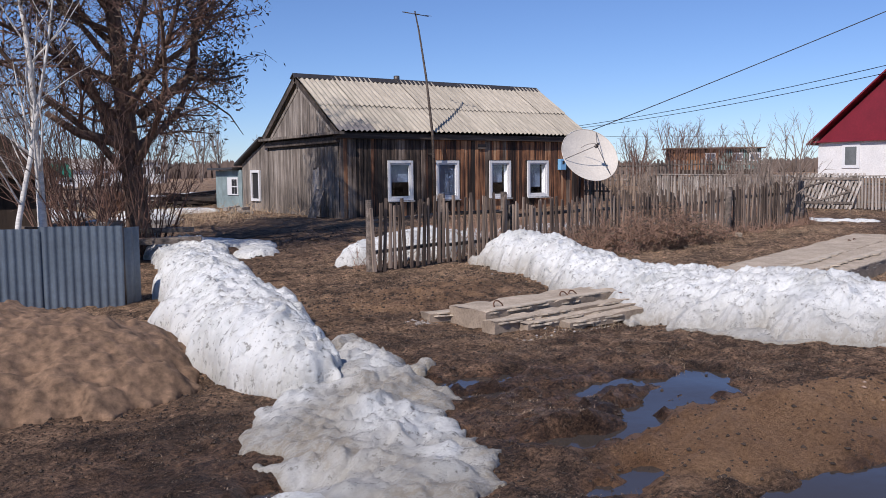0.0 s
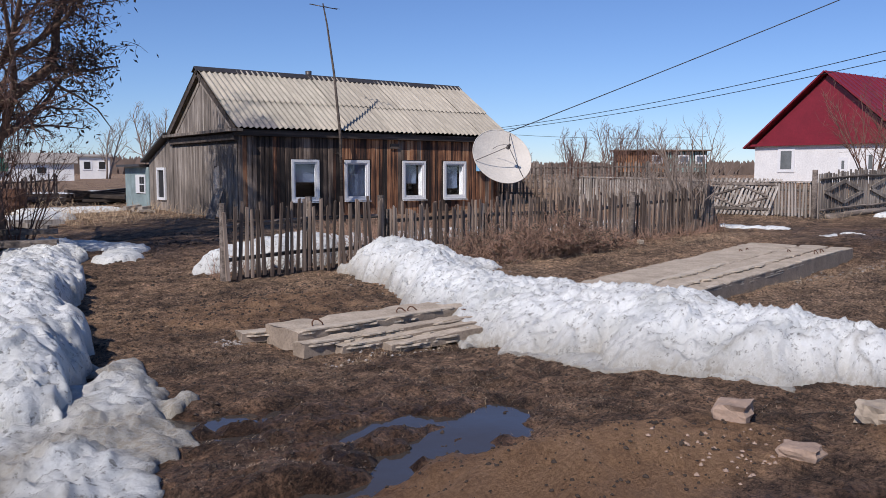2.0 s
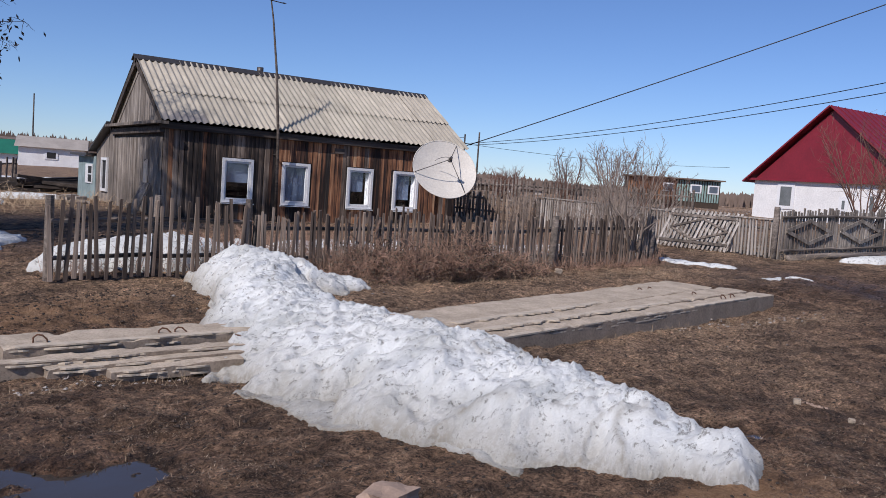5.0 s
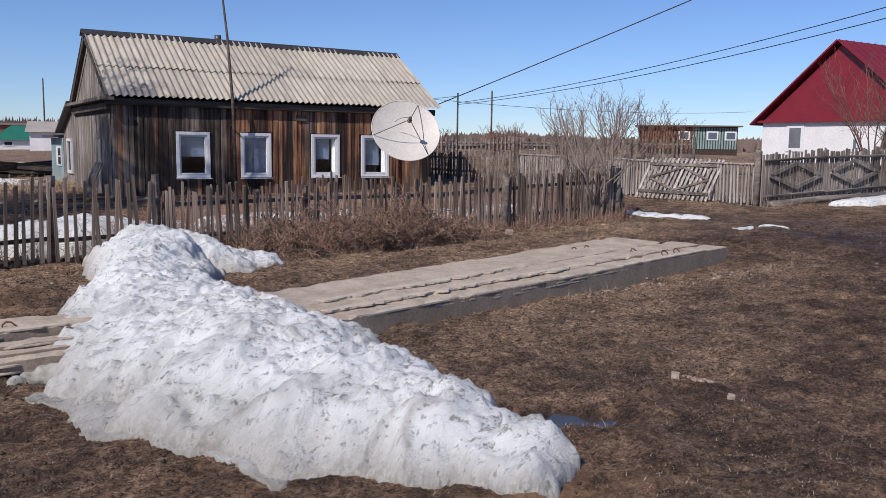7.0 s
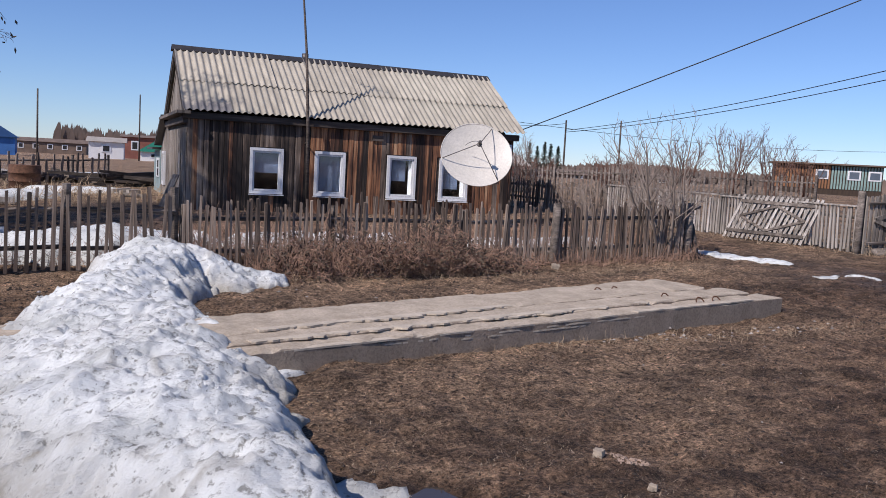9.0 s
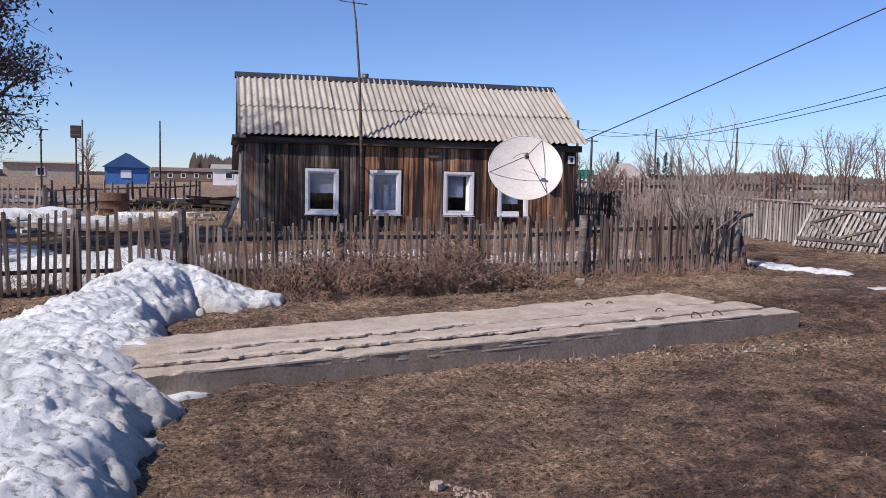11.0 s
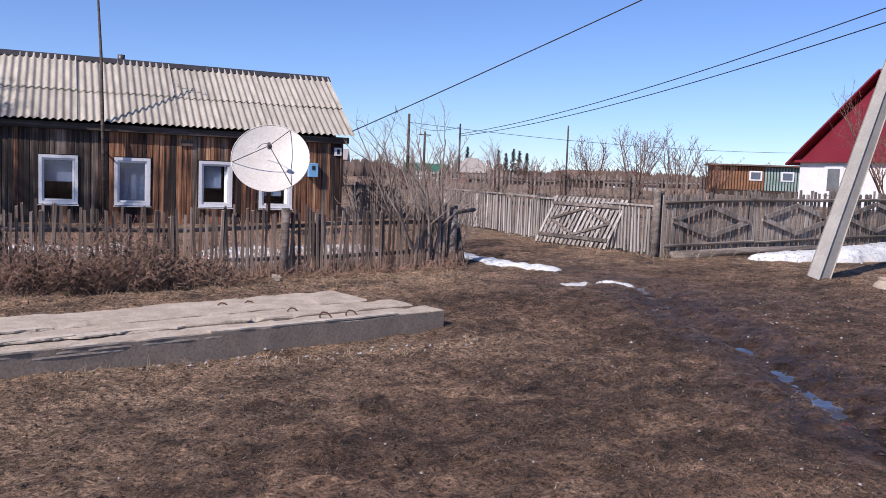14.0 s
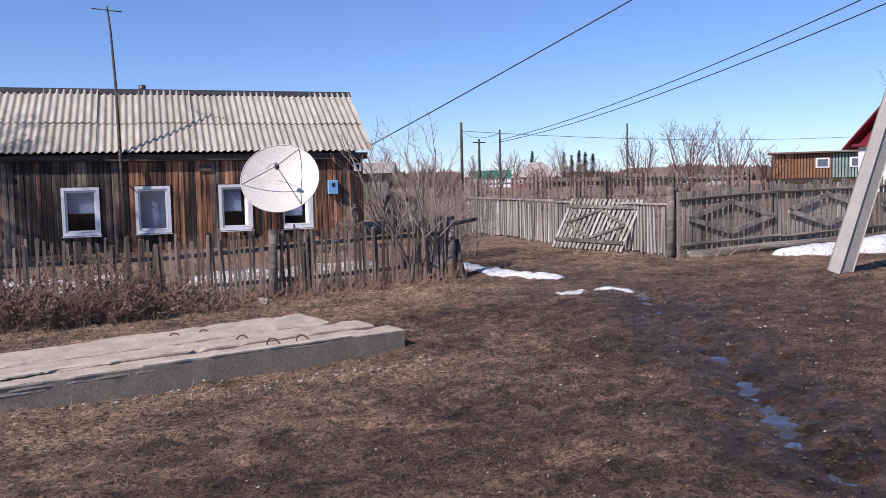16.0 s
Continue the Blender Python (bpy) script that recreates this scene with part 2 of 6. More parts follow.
    col = mix(n, l, "MIX", over(rgb.outputs[1], 0.3), col, earth)
    wet = over(rgb.outputs[2], 0.5)
    col = mix(n, l, "MULTIPLY", wet, col, (0.62, 0.59, 0.58))
    l.new(col, b.inputs["Base Color"])
    r = n.new("ShaderNodeMapRange")
    r.inputs[3].default_value, r.inputs[4].default_value = 0.95, 0.42
    l.new(wet, r.inputs[0])
    l.new(r.outputs[0], b.inputs["Roughness"])
    b.inputs["Specular IOR Level"].default_value = 0.3
    h = n.new("ShaderNodeMath")
    h.operation = "ADD"
    l.new(fine.outputs["Fac"], h.inputs[0])
    l.new(straw.outputs["Fac"], h.inputs[1])
    bump(n, l, b, h.outputs[0], 1.0, 0.06)
    return m


def snow_material(name="old_snow", dirt=0.8, tone=1.0):
    m, n, l, b = material(name, 0.6)
    big = noise_node(n, l, 1.6, 6, 0.65)
    fine = noise_node(n, l, 13, 8, 0.74, (1.0, 1.4, 1.0))
    speck = noise_node(n, l, 42, 2, 0.6)
    base = ramp(n, [(0.32, (0.56 * tone, 0.57 * tone, 0.545 * tone)), (0.56, (0.79 * tone, 0.80 * tone, 0.775 * tone))])
    l.new(big.outputs["Fac"], base.inputs[0])
    dirtc = ramp(n, [(0.38, (0.22, 0.205, 0.18)), (0.45, (1, 1, 1))])
    l.new(fine.outputs["Fac"], dirtc.inputs[0])
    col = mix(n, l, "MULTIPLY", dirt, base.outputs[0], dirtc.outputs[0])
    sp = ramp(n, [(0.255, (0.06, 0.05, 0.04)), (0.285, (1, 1, 1))])
    l.new(speck.outputs["Fac"], sp.inputs[0])
    col = mix(n, l, "MULTIPLY", 0.8, col, sp.outputs[0])
    # grit gathers low on the bank
    att = n.new("ShaderNodeAttribute")
    att.attribute_name = "grit"
    gr = n.new("ShaderNodeMath")
    gr.operation = "MULTIPLY"
    l.new(att.outputs["Fac"], gr.inputs[0])
    gr2 = ramp(n, [(0.30, (0.25, 0.25, 0.25)), (0.55, (1, 1, 1))])
    l.new(fine.outputs["Fac"], gr2.inputs[0])
    l.new(gr2.outputs[0], gr.inputs[1])
    col = mix(n, l, "MIX", gr.outputs[0], col, (0.30, 0.268, 0.215))
    l.new(col, b.inputs["Base Color"])
    b.inputs["Subsurface Weight"].default_value = 0.0
    bump(n, l, b, fine.outputs["Fac"], 1.0, 0.035)
    return m


M_GROUND = ground_material()
M_SNOW = snow_material()
M_ICE = snow_material("thin_grey_ice", 0.8, 0.78)
M_FACADE = wood("brown_boards", [(0.28, (0.020, 0.011, 0.008)), (0.45, (0.105, 0.048, 0.028)), (0.62, (0.33, 0.145, 0.068)), (0.84, (0.56, 0.33, 0.185))], random_tone=0.36)
M_FACADE_GREY = wood("grey_brown_boards", [(0.28, (0.020, 0.014, 0.011)), (0.45, (0.075, 0.052, 0.039)), (0.62, (0.185, 0.135, 0.10)), (0.84, (0.36, 0.285, 0.225))], random_tone=0.36)
M_GREYWOOD = wood("silver_grey_boards", [(0.2, (0.07, 0.058, 0.047)), (0.5, (0.21, 0.175, 0.145)), (0.8, (0.40, 0.35, 0.30))], random_tone=0.25)
M_PICKET = wood("grey_pickets", [(0.2, (0.052, 0.036, 0.027)), (0.5, (0.165, 0.118, 0.088)), (0.8, (0.36, 0.275, 0.21))], random_tone=0.4)
M_PALE = wood("pale_slats", [(0.2, (0.15, 0.13, 0.11)), (0.5, (0.34, 0.30, 0.26)), (0.8, (0.55, 0.50, 0.45))], random_tone=0.3)
M_RAIL = wood("old_rails", [(0.2, (0.05, 0.04, 0.032)), (0.5, (0.15, 0.12, 0.098)), (0.8, (0.30, 0.25, 0.21))], axis=0, random_tone=0.25)
M_DARKWOOD = wood("dark_beam", [(0.2, (0.02, 0.015, 0.012)), (0.5, (0.06, 0.045, 0.035)), (0.8, (0.14, 0.11, 0.09))], axis=0, random_tone=0.2)
M_SLATE = plain("asbestos_cement_sheet", (0.43, 0.385, 0.31), 0.9, vary=0.28, scale=1.6, grain=(4.0, 0.6, 1.0), rel=0.3, random_tone=0.12)


def eave_dark(name):
    # sheet colour, unevenly darker towards the lower edge
    m, n, l, b = material(name, 0.95)
    tc = n.new("ShaderNodeTexCoord")
    sep = n.new("ShaderNodeSeparateXYZ")
    l.new(tc.outputs["Object"], sep.inputs[0])
    t = noise_node(n, l, 5, 6, 0.7)
    a = n.new("ShaderNodeMath")
    a.operation, a.inputs[1].default_value = "MULTIPLY", 0.75
    l.new(sep.outputs["Y"], a.inputs[0])
    s = n.new("ShaderNodeMath")
    s.operation = "SUBTRACT"
    l.new(t.outputs["Fac"], s.inputs[0])
    l.new(a.outputs[0], s.inputs[1])
    r = ramp(n, [(0.08, (0.42, 0.375, 0.30)), (0.30, (0.16, 0.15, 0.15))])
    l.new(s.outputs[0], r.inputs[0])
    l.new(r.outputs[0], b.inputs["Base Color"])
    return m


M_EAVE_DARK = eave_dark("sheet_dark_at_eave")
M_WHITE = plain("white_plastic", (0.80, 0.80, 0.80), 0.35, vary=0.03, scale=3, rel=0)
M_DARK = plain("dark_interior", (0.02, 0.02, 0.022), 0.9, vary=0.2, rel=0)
M_CONCRETE = plain("rough_concrete", (0.44, 0.355, 0.265), 0.92, vary=0.28, scale=4, rel=0.7, random_tone=0.1)


def side_shaded_concrete(name, top, side):
    """Pale worn tops; upright faces take a darker muddy colour with shade painted in."""
    m, n, l, b = material(name, 0.93)
    big, fine = noise_node(n, l, 4, 5, 0.65), noise_node(n, l, 40, 6, 0.75)
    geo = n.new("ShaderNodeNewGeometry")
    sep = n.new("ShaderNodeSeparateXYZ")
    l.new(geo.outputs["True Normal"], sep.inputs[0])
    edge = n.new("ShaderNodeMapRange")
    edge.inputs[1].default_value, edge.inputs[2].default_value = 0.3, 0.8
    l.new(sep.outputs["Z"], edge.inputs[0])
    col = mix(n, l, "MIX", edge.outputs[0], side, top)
    v1 = ramp(n, [(0.3, (0.72, 0.70, 0.66)), (0.68, (1.15, 1.13, 1.10))])
    l.new(big.outputs["Fac"], v1.inputs[0])
    v2 = ramp(n, [(0.34, (0.6, 0.58, 0.55)), (0.55, (1.05, 1.05, 1.05))])
    l.new(fine.outputs["Fac"], v2.inputs[0])
    col = mix(n, l, "MULTIPLY", 1.0, col, v1.outputs[0])
    col = mix(n, l, "MULTIPLY", 0.8, col, v2.outputs[0])
    l.new(col, b.inputs["Base Color"])
    bump(n, l, b, fine.outputs["Fac"], 0.7, 0.012)
    return m


# the second colour darkens upright faces: mud plus painted shade
M_BEAM = side_shaded_concrete("mud_and_shade_concrete", (0.47, 0.395, 0.31), (0.31, 0.25, 0.195))
M_POLE = plain("pole_concrete", (0.37, 0.345, 0.30), 0.9, vary=0.12, scale=3, rel=0.4)
M_SAND = plain("brown_sand", (0.24, 0.150, 0.092), 0.97, vary=0.5, scale=14, rel=1.0)
M_BARK = plain("tree_bark", (0.155, 0.098, 0.070), 0.95, vary=0.45, scale=6, grain=(3, 3, 0.6), rel=1.0)
M_TWIG = plain("reddish_twigs", (0.165, 0.092, 0.066), 0.9, vary=0.3, scale=3, rel=0)
M_GREYTWIG = plain("grey_twigs", (0.26, 0.205, 0.165), 0.9, vary=0.25, scale=3, rel=0)
M_LEAF = plain("withered_leaves", (0.085, 0.058, 0.036), 0.85, vary=0.35, scale=3, rel=0)
M_DISH = plain("cream_dish_paint", (0.68, 0.63, 0.55), 0.42, vary=0.06, scale=2.5, rel=0.02)
M_STEEL = plain("dull_dark_steel", (0.10, 0.09, 0.085), 0.5, 0.6, vary=0.2, rel=0.1)
M_RUST = plain("rusty_iron", (0.12, 0.055, 0.03), 0.9, vary=0.4, scale=12, rel=0.4)
M_RED = plain("wine_red_sheet_metal", (0.22, 0.017, 0.028), 0.38, 0.0, vary=0.12, scale=1.2, rel=0.03)
M_LIME = plain("whitewashed_wall", (0.80, 0.79, 0.77), 0.9, vary=0.07, scale=1.5, rel=0.2)
M_BLUEMETAL = plain("blue_grey_profiled_sheet", (0.125, 0.155, 0.19), 0.45, 0.2, vary=0.15, scale=2, rel=0.05)
M_WIRE = plain("black_cable", (0.02, 0.02, 0.022), 0.6, vary=0.1, rel=0)


def glass_material():
    m, n, l, b = material("window_glass", 0.03)
    b.inputs["Base Color"].default_value = (0.9, 0.95, 1, 1)
    b.inputs["Transmission Weight"].default_value = 1.0
    b.inputs["IOR"].default_value = 1.5
    return m


def water_material():
    m, n, l, b = material("melt_water", 0.06)
    b.inputs["Base Color"].default_value = (0.05, 0.042, 0.036, 1)
    b.inputs["IOR"].default_value = 1.4
    b.inputs["Specular IOR Level"].default_value = 0.9
    w = noise_node(n, l, 9, 3, 0.5)
    bump(n, l, b, w.outputs["Fac"], 0.08, 0.02)
    return m


M_GLASS, M_WATER = glass_material(), water_material()

# ---- building helpers ----


def thing(name, label, category, at=(0, 0, 0), turn=0.0, group="", kind=""):
    ob = new(name)
    ob.matrix_basis = Matrix.Translation(at) @ Matrix.Rotation(turn, 4, "Z")
    return tagged(ob, label, category, group, kind)


def link(name, me, mat, parent=None, label=""):
    if mat and not me.materials:
        me.materials.append(mat)
    ob = new(name, me)
    ob.parent = parent
    return tagged(ob, label) if label else ob


def part(name, bm, mat, parent=None, label="", smooth=False):
    me = bpy.data.meshes.new(name)
    bm.to_mesh(me)
    bm.free()
    if smooth:
        me.polygons.foreach_set("use_smooth", [True] * len(me.polygons))
    return link(name, me, mat, parent, label)


def box(bm, x0, x1, y0, y1, z0, z1, m=None):
    v = [bm.verts.new(Vector(p) if m is None else m @ Vector(p)) for p in
         ((x0, y0, z0), (x1, y0, z0), (x1, y1, z0), (x0, y1, z0), (x0, y0, z1), (x1, y0, z1), (x1, y1, z1), (x0, y1, z1))]
    for f in ((3, 2, 1, 0), (4, 5, 6, 7), (0, 1, 5, 4), (1, 2, 6, 5), (2, 3, 7, 6), (3, 0, 4, 7)):
        bm.faces.new([v[k] for k in f])
    return bm


def boxed(*a, m=None, bevel=0.0):
    bm = box(bmesh.new(), *a, m=m)
    if bevel:
        bmesh.ops.bevel(bm, geom=bm.edges[:], offset=bevel, segments=1, affect="EDGES")
    return bm


def prism(bm, outline, depth, m):
    """A flat outline in x, z, pushed back along y by depth, placed by m."""
    a = [bm.verts.new(m @ Vector((x, 0, z))) for x, z in outline]
    b = [bm.verts.new(m @ Vector((x, depth, z))) for x, z in outline]
    bm.faces.new(a)
    bm.faces.new(b[::-1])
    for k in range(len(a)):
        j = (k + 1) % len(a)
        bm.faces.new((a[j], a[k], b[k], b[j]))
    return bm


def tube_data(verts, faces, pts, radii, sides=5):
    """Adds one tube along pts to the lists."""
    pts = [Vector(p) for p in pts]
    base = len(verts)
    side = None
    for k, p in enumerate(pts):
        d = (pts[min(k + 1, len(pts) - 1)] - pts[max(k - 1, 0)]).normalized()
        if side is None:
            side = d.orthogonal().normalized()
        side = (side - d * side.dot(d)).normalized()
        up = d.cross(side)
        r = radii[k] if hasattr(radii, "__len__") else radii
        for s in range(sides):
            a = 2 * math.pi * s / sides
            verts.append(p + r * (math.cos(a) * side + math.sin(a) * up))
    for k in range(len(pts) - 1):
        for s in range(sides):
            a, b = base + k * sides + s, base + k * sides + (s + 1) % sides
            faces.append((a, b, b + sides, a + sides))
    faces.append(tuple(base + s for s in range(sides))[::-1])
    last = base + (len(pts) - 1) * sides
    faces.append(tuple(last + s for s in range(sides)))


def mesh_of(name, verts, faces, smooth=False):
    me = bpy.data.meshes.new(name)
    me.from_pydata(verts, [], faces)
    if smooth:
        me.polygons.foreach_set("use_smooth", [True] * len(me.polygons))
    return me


def tube(name, pts, radii, mat, parent=None, sides=8, label=""):
    v, f = [], []
    tube_data(v, f, pts, radii, sides)
    return link(name, mesh_of(name, v, f, True), mat, parent, label)


def grid_mesh(name, X, Y, Z, keep=None):
    """A sheet from arrays of equal shape; keep: which vertices stay."""
    h, w = X.shape
    idx = np.arange(h * w).reshape(h, w)
    q = np.stack([idx[:-1, :-1], idx[:-1, 1:], idx[1:, 1:], idx[1:, :-1]], -1).reshape(-1, 4)
    co = np.stack([X, Y, Z], -1).reshape(-1, 3)
    if keep is not None:
        q = q[keep.reshape(-1)[q].any(1)]
        used = np.unique(q)
        back = np.full(h * w, -1)
        back[used] = np.arange(len(used))
        q, co = back[q], co[used]
    else:
        used = np.arange(h * w)
    me = bpy.data.meshes.new(name)
    me.vertices.add(len(co))
    me.vertices.foreach_set("co", co.astype(np.float32).ravel())
    me.loops.add(q.size)
    me.loops.foreach_set("vertex_index", q.astype(np.int32).ravel())
    me.polygons.add(len(q))
    me.polygons.foreach_set("loop_start", np.arange(0, q.size, 4, dtype=np.int32))
    me.polygons.foreach_set("use_smooth", np.ones(len(q), bool))
    me.update(calc_edges=True)
    return me, used


# ---- ground ----


def spaced(lo, hi, step, far):
    a = list(np.arange(lo, hi, step))
    s, v = step, a[-1]
    while v < far:
        s *= 1.12
        v += s
        a.append(v)
    s, v = step, lo
    while v > -far:
        s *= 1.12
        v -= s
        a.insert(0, v)
    return np.array(a)


def build_ground():
    X, Y = np.meshgrid(spaced(-1, 25, 0.045, 1600), spaced(1.5, 14, 0.045, 1600))
    me, _ = grid_mesh("ground", X, Y, ground(X, Y))
    x, y = X.ravel(), Y.ravel()
    n1 = fbm(x * 0.35, y * 0.35, 4, 40)
    grass = 0.30 + 0.5 * n1 + 0.42 / (1 + np.exp(-np.clip((x - 9.0) * 0.9, -40, 40))) - 0.62 * bell(x, y, 20, 6, 4.0, 7, 0.2) - 0.2 * bell(x, y, 14, 3.0, 8, 1.6, 0.0)
    grass = grass + 0.5 * np.clip((np.hypot(x - 12, y - 8) - 18) / 20, 0, 1) + 0.2 * bell(x, y, 13, 10.4, 5, 0.9)
    grass = grass + 0.34 / (1 + np.exp(-np.clip((y - 4.9) * 2.2, -40, 40))) - 0.24
    sand = 0.1 + 1.3 * bell(x, y, 5.35, 3.55, 1.5, 0.62, -0.1) + 0.12 * bell(x, y, 5.5, 8.6, 2.5, 2.2) + 0.9 * bell(x, y, 8.3, 2.7, 1.2, 0.4, 0.1) + 0.35 * bell(x, y, 6.3, 9.5, 2.2, 1.1, 0.2) + 0.25 * n1
    d, w, _, _ = along(x, y, STREAM)
    wet = 0.1 + 0.6 * bell(x, y, 4.6, 5.0, 1.9, 1.3, 0.4) + 0.5 * np.clip(hollow(x, y) / 0.06, 0, 1) + 0.75 * np.exp(-(d / (w * 4.5)) ** 2) + 0.45 * bell(x, y, 20, 7, 3.0, 6) + 0.5 * bell(x, y, 1.6, 5.3, 1.7, 1.6) + 0.5 * bell(x, y, 5.6, 2.9, 1.5, 0.4, -0.5)
    wet = wet + 0.35 * bell(x, y, 7.5, 15.5, 2.5, 2.5) + 0.3 * n1
    col = np.stack([np.clip(grass, 0, 1), np.clip(sand, 0, 1), np.clip(wet, 0, 1), np.ones_like(x)], -1)
    a = me.color_attributes.new("cover", "FLOAT_COLOR", "POINT")
    a.data.foreach_set("color", col.astype(np.float32).ravel())
    return tagged(link("ground", me, M_GROUND), "muddy thawing yard ground with matted dry grass", "ground", kind="structure")


build_ground()


def puddle(line):
    """A sheet of water along a line of hollows, where it stands above the mud."""
    xs, ys = [p[0] for p in line], [p[1] for p in line]
    X, Y = np.meshgrid(np.arange(min(xs) - 0.5, max(xs) + 0.5, 0.035), np.arange(min(ys) - 0.5, max(ys) + 0.5, 0.035))
    Z = rough_ground(X, Y) + 0.05 * fbm(X * 0.5, Y * 0.5, 3, 3) - 0.058
    d, w, _, _ = along(X, Y, line)
    me, _ = grid_mesh("puddle", X, Y, Z, keep=(Z > ground(X, Y) - 0.025) & (d < 2.2 * w))
    return tagged(link("puddle", me, M_WATER), "shallow streaky puddle of melt water lying in dark mud", "puddle", "puddles", "structure")


for line in PUDDLES:
    puddle(line)


def build_stream():
    X, Y = np.meshgrid(np.arange(16.6, 20.8, 0.06), np.arange(2.6, 10.6, 0.06))
    d, w, _, _ = along(X, Y, STREAM)
    Z = rough_ground(X, Y) - 0.074 + 0.035 * fbm(X * 2.2, Y * 2.2, 4, 5)
    me, _ = grid_mesh("melt_water", X, Y, Z, keep=(d < w * 1.5))
    tagged(link("melt_water", me, M_WATER), "thin trickle of melt water across the mud", "water", kind="structure")


build_stream()


def bank(name, spine, label, seed, mat=None, step=0.021, edge=0.22, lump=0.16, power=0.55, grit=0.5, category="snow", dirty=0.0):
    """A bank of old snow or earth heaped along a line: steep ragged rims, lumpy top."""
    xs, ys = [p[0] for p in spine], [p[1] for p in spine]
    wmax = max(p[2] for p in spine) + edge + 0.2
    X, Y = np.meshgrid(np.arange(min(xs) - wmax, max(xs) + wmax, step), np.arange(min(ys) - wmax, max(ys) + wmax, step))
    d, w, h, side = along(X, Y, spine)
    w = w + edge * 1.6 * fbm(X * 0.9, Y * 0.9, 4, seed) + edge * 0.5 * vnoise(X * 4, Y * 4, seed + 5) + edge * 0.25 * vnoise(X * 10, Y * 10, seed + 6)
    q = np.clip(1 - (d / np.maximum(w, 0.05)) ** 2, 0, 1)
    H = h * q ** power * (1 + 1.2 * lump * fbm(X * 1.1, Y * 1.1, 3, seed + 9))
    rise = np.clip(H / 0.2, 0, 1)
    wx, wy = X + 0.10 * vnoise(X * 3, Y * 3, 8), Y + 0.10 * vnoise(X * 3 + 9, Y * 3, 9)
    cups = 1 - np.abs(vnoise(wx * 3.4, wy * 6.8, seed + 31))
    small = 1 - np.abs(vnoise(wx * 10, wy * 14, seed + 37))
    H = H + rise * lump * (0.42 * fbm(X * 2.2, Y * 2.2, 3, seed + 20) + 0.36 * (cups ** 3 - 0.4) + 0.15 * (small ** 3 - 0.4) + 0.10 * (0.6 - np.abs(vnoise(wx * 24, wy * 31, seed + 33))))
    G = ground(X, Y)
    Z = np.where(q > 0, G + np.maximum(H, 0.012), G - 0.10)
    me, used = grid_mesh(name, X, Y, Z, keep=(q > 0))
    a = me.attributes.new("grit", "FLOAT", "POINT")
    low = np.clip(1.0 - H / np.maximum(h, 0.05) * 1.25, 0, 1) * grit
    low = np.clip(low + dirty * (0.5 + 1.6 * fbm(X * 1.6, Y * 1.6, 4, seed + 50)), 0, 1)
    low = np.clip(low + 0.75 * rise * np.clip((cups - 0.90) / 0.10, 0, 1) * np.clip(0.35 + 1.5 * fbm(X * 2.1, Y * 2.1, 3, seed + 61), 0, 1), 0, 1)
    a.data.foreach_set("value", low.ravel()[used].astype(np.float32))
    return tagged(link(name, me, mat or M_SNOW), label, category)



bank("snow_bank", [(10.3, 10.7, 0.45, 0.14), (9.8, 10.85, 0.72, 0.36), (9.1, 11.1, 0.84, 0.58), (8.85, 10.2, 0.78, 0.46), (8.6, 9.2, 0.72, 0.40), (8.42, 8.0, 1.02, 0.38), (8.42, 6.7, 1.22, 0.42), (8.46, 5.4, 1.02, 0.46), (8.75, 4.3, 0.85, 0.42), (9.1, 3.3, 0.42, 0.22)],
     "long bank of old granular snow lying over concrete beams", 101, power=0.70, lump=0.17, grit=0.9, dirty=0.12)
bank("snow_bank", [(3.10, 6.35, 0.36, 0.36), (3.04, 6.9, 0.56, 0.50), (3.06, 7.5, 0.70, 0.53), (3.3, 9.0, 0.64, 0.55), (3.62, 10.4, 0.58, 0.54), (4.05, 12.2, 0.56, 0.46), (4.6, 14.2, 0.6, 0.36), (5.2, 17, 0.6, 0.25)],
     "tall bank of old snow melting beside the metal fence", 202, power=0.40, lump=0.17, edge=0.16, dirty=0.12)
bank("snow_crust", [(2.68, 4.25, 0.46, 0.07), (2.85, 4.8, 0.58, 0.10), (3.05, 5.5, 0.62, 0.13), (3.42, 6.3, 0.48, 0.14), (3.82, 7.1, 0.30, 0.10), (4.1, 7.6, 0.18, 0.06)], "low dirty icy snow crust at the foot of a bank", 303, M_ICE, edge=0.22, lump=0.27, grit=1.0, dirty=1.2)
bank("snow_crust", [(7.40, 6.2, 0.14, 0.03), (7.45, 5.6, 0.20, 0.035), (7.65, 5.0, 0.20, 0.035), (7.9, 4.5, 0.16, 0.03), (8.0, 4.0, 0.14, 0.03)], "thin grey melting skirt of ice along a snow bank", 319, M_ICE, edge=0.16, lump=0.1, grit=0.9, dirty=0.5)
bank("snow_crust", [(1.75, 4.4, 0.16, 0.04), (2.05, 4.3, 0.16, 0.05)], "small scrap of dirty ice on mud", 304, edge=0.08, lump=0.04, grit=0.9, dirty=0.5)
bank("sand_heap", [(-0.9, 8.6, 1.9, 0.62), (0.6, 8.4, 1.9, 0.70), (1.5, 8.0, 1.25, 0.52)], "heap of brown sand and earth", 404, M_SAND, edge=0.2, lump=0.085, power=0.9, grit=0, category="sand heap")
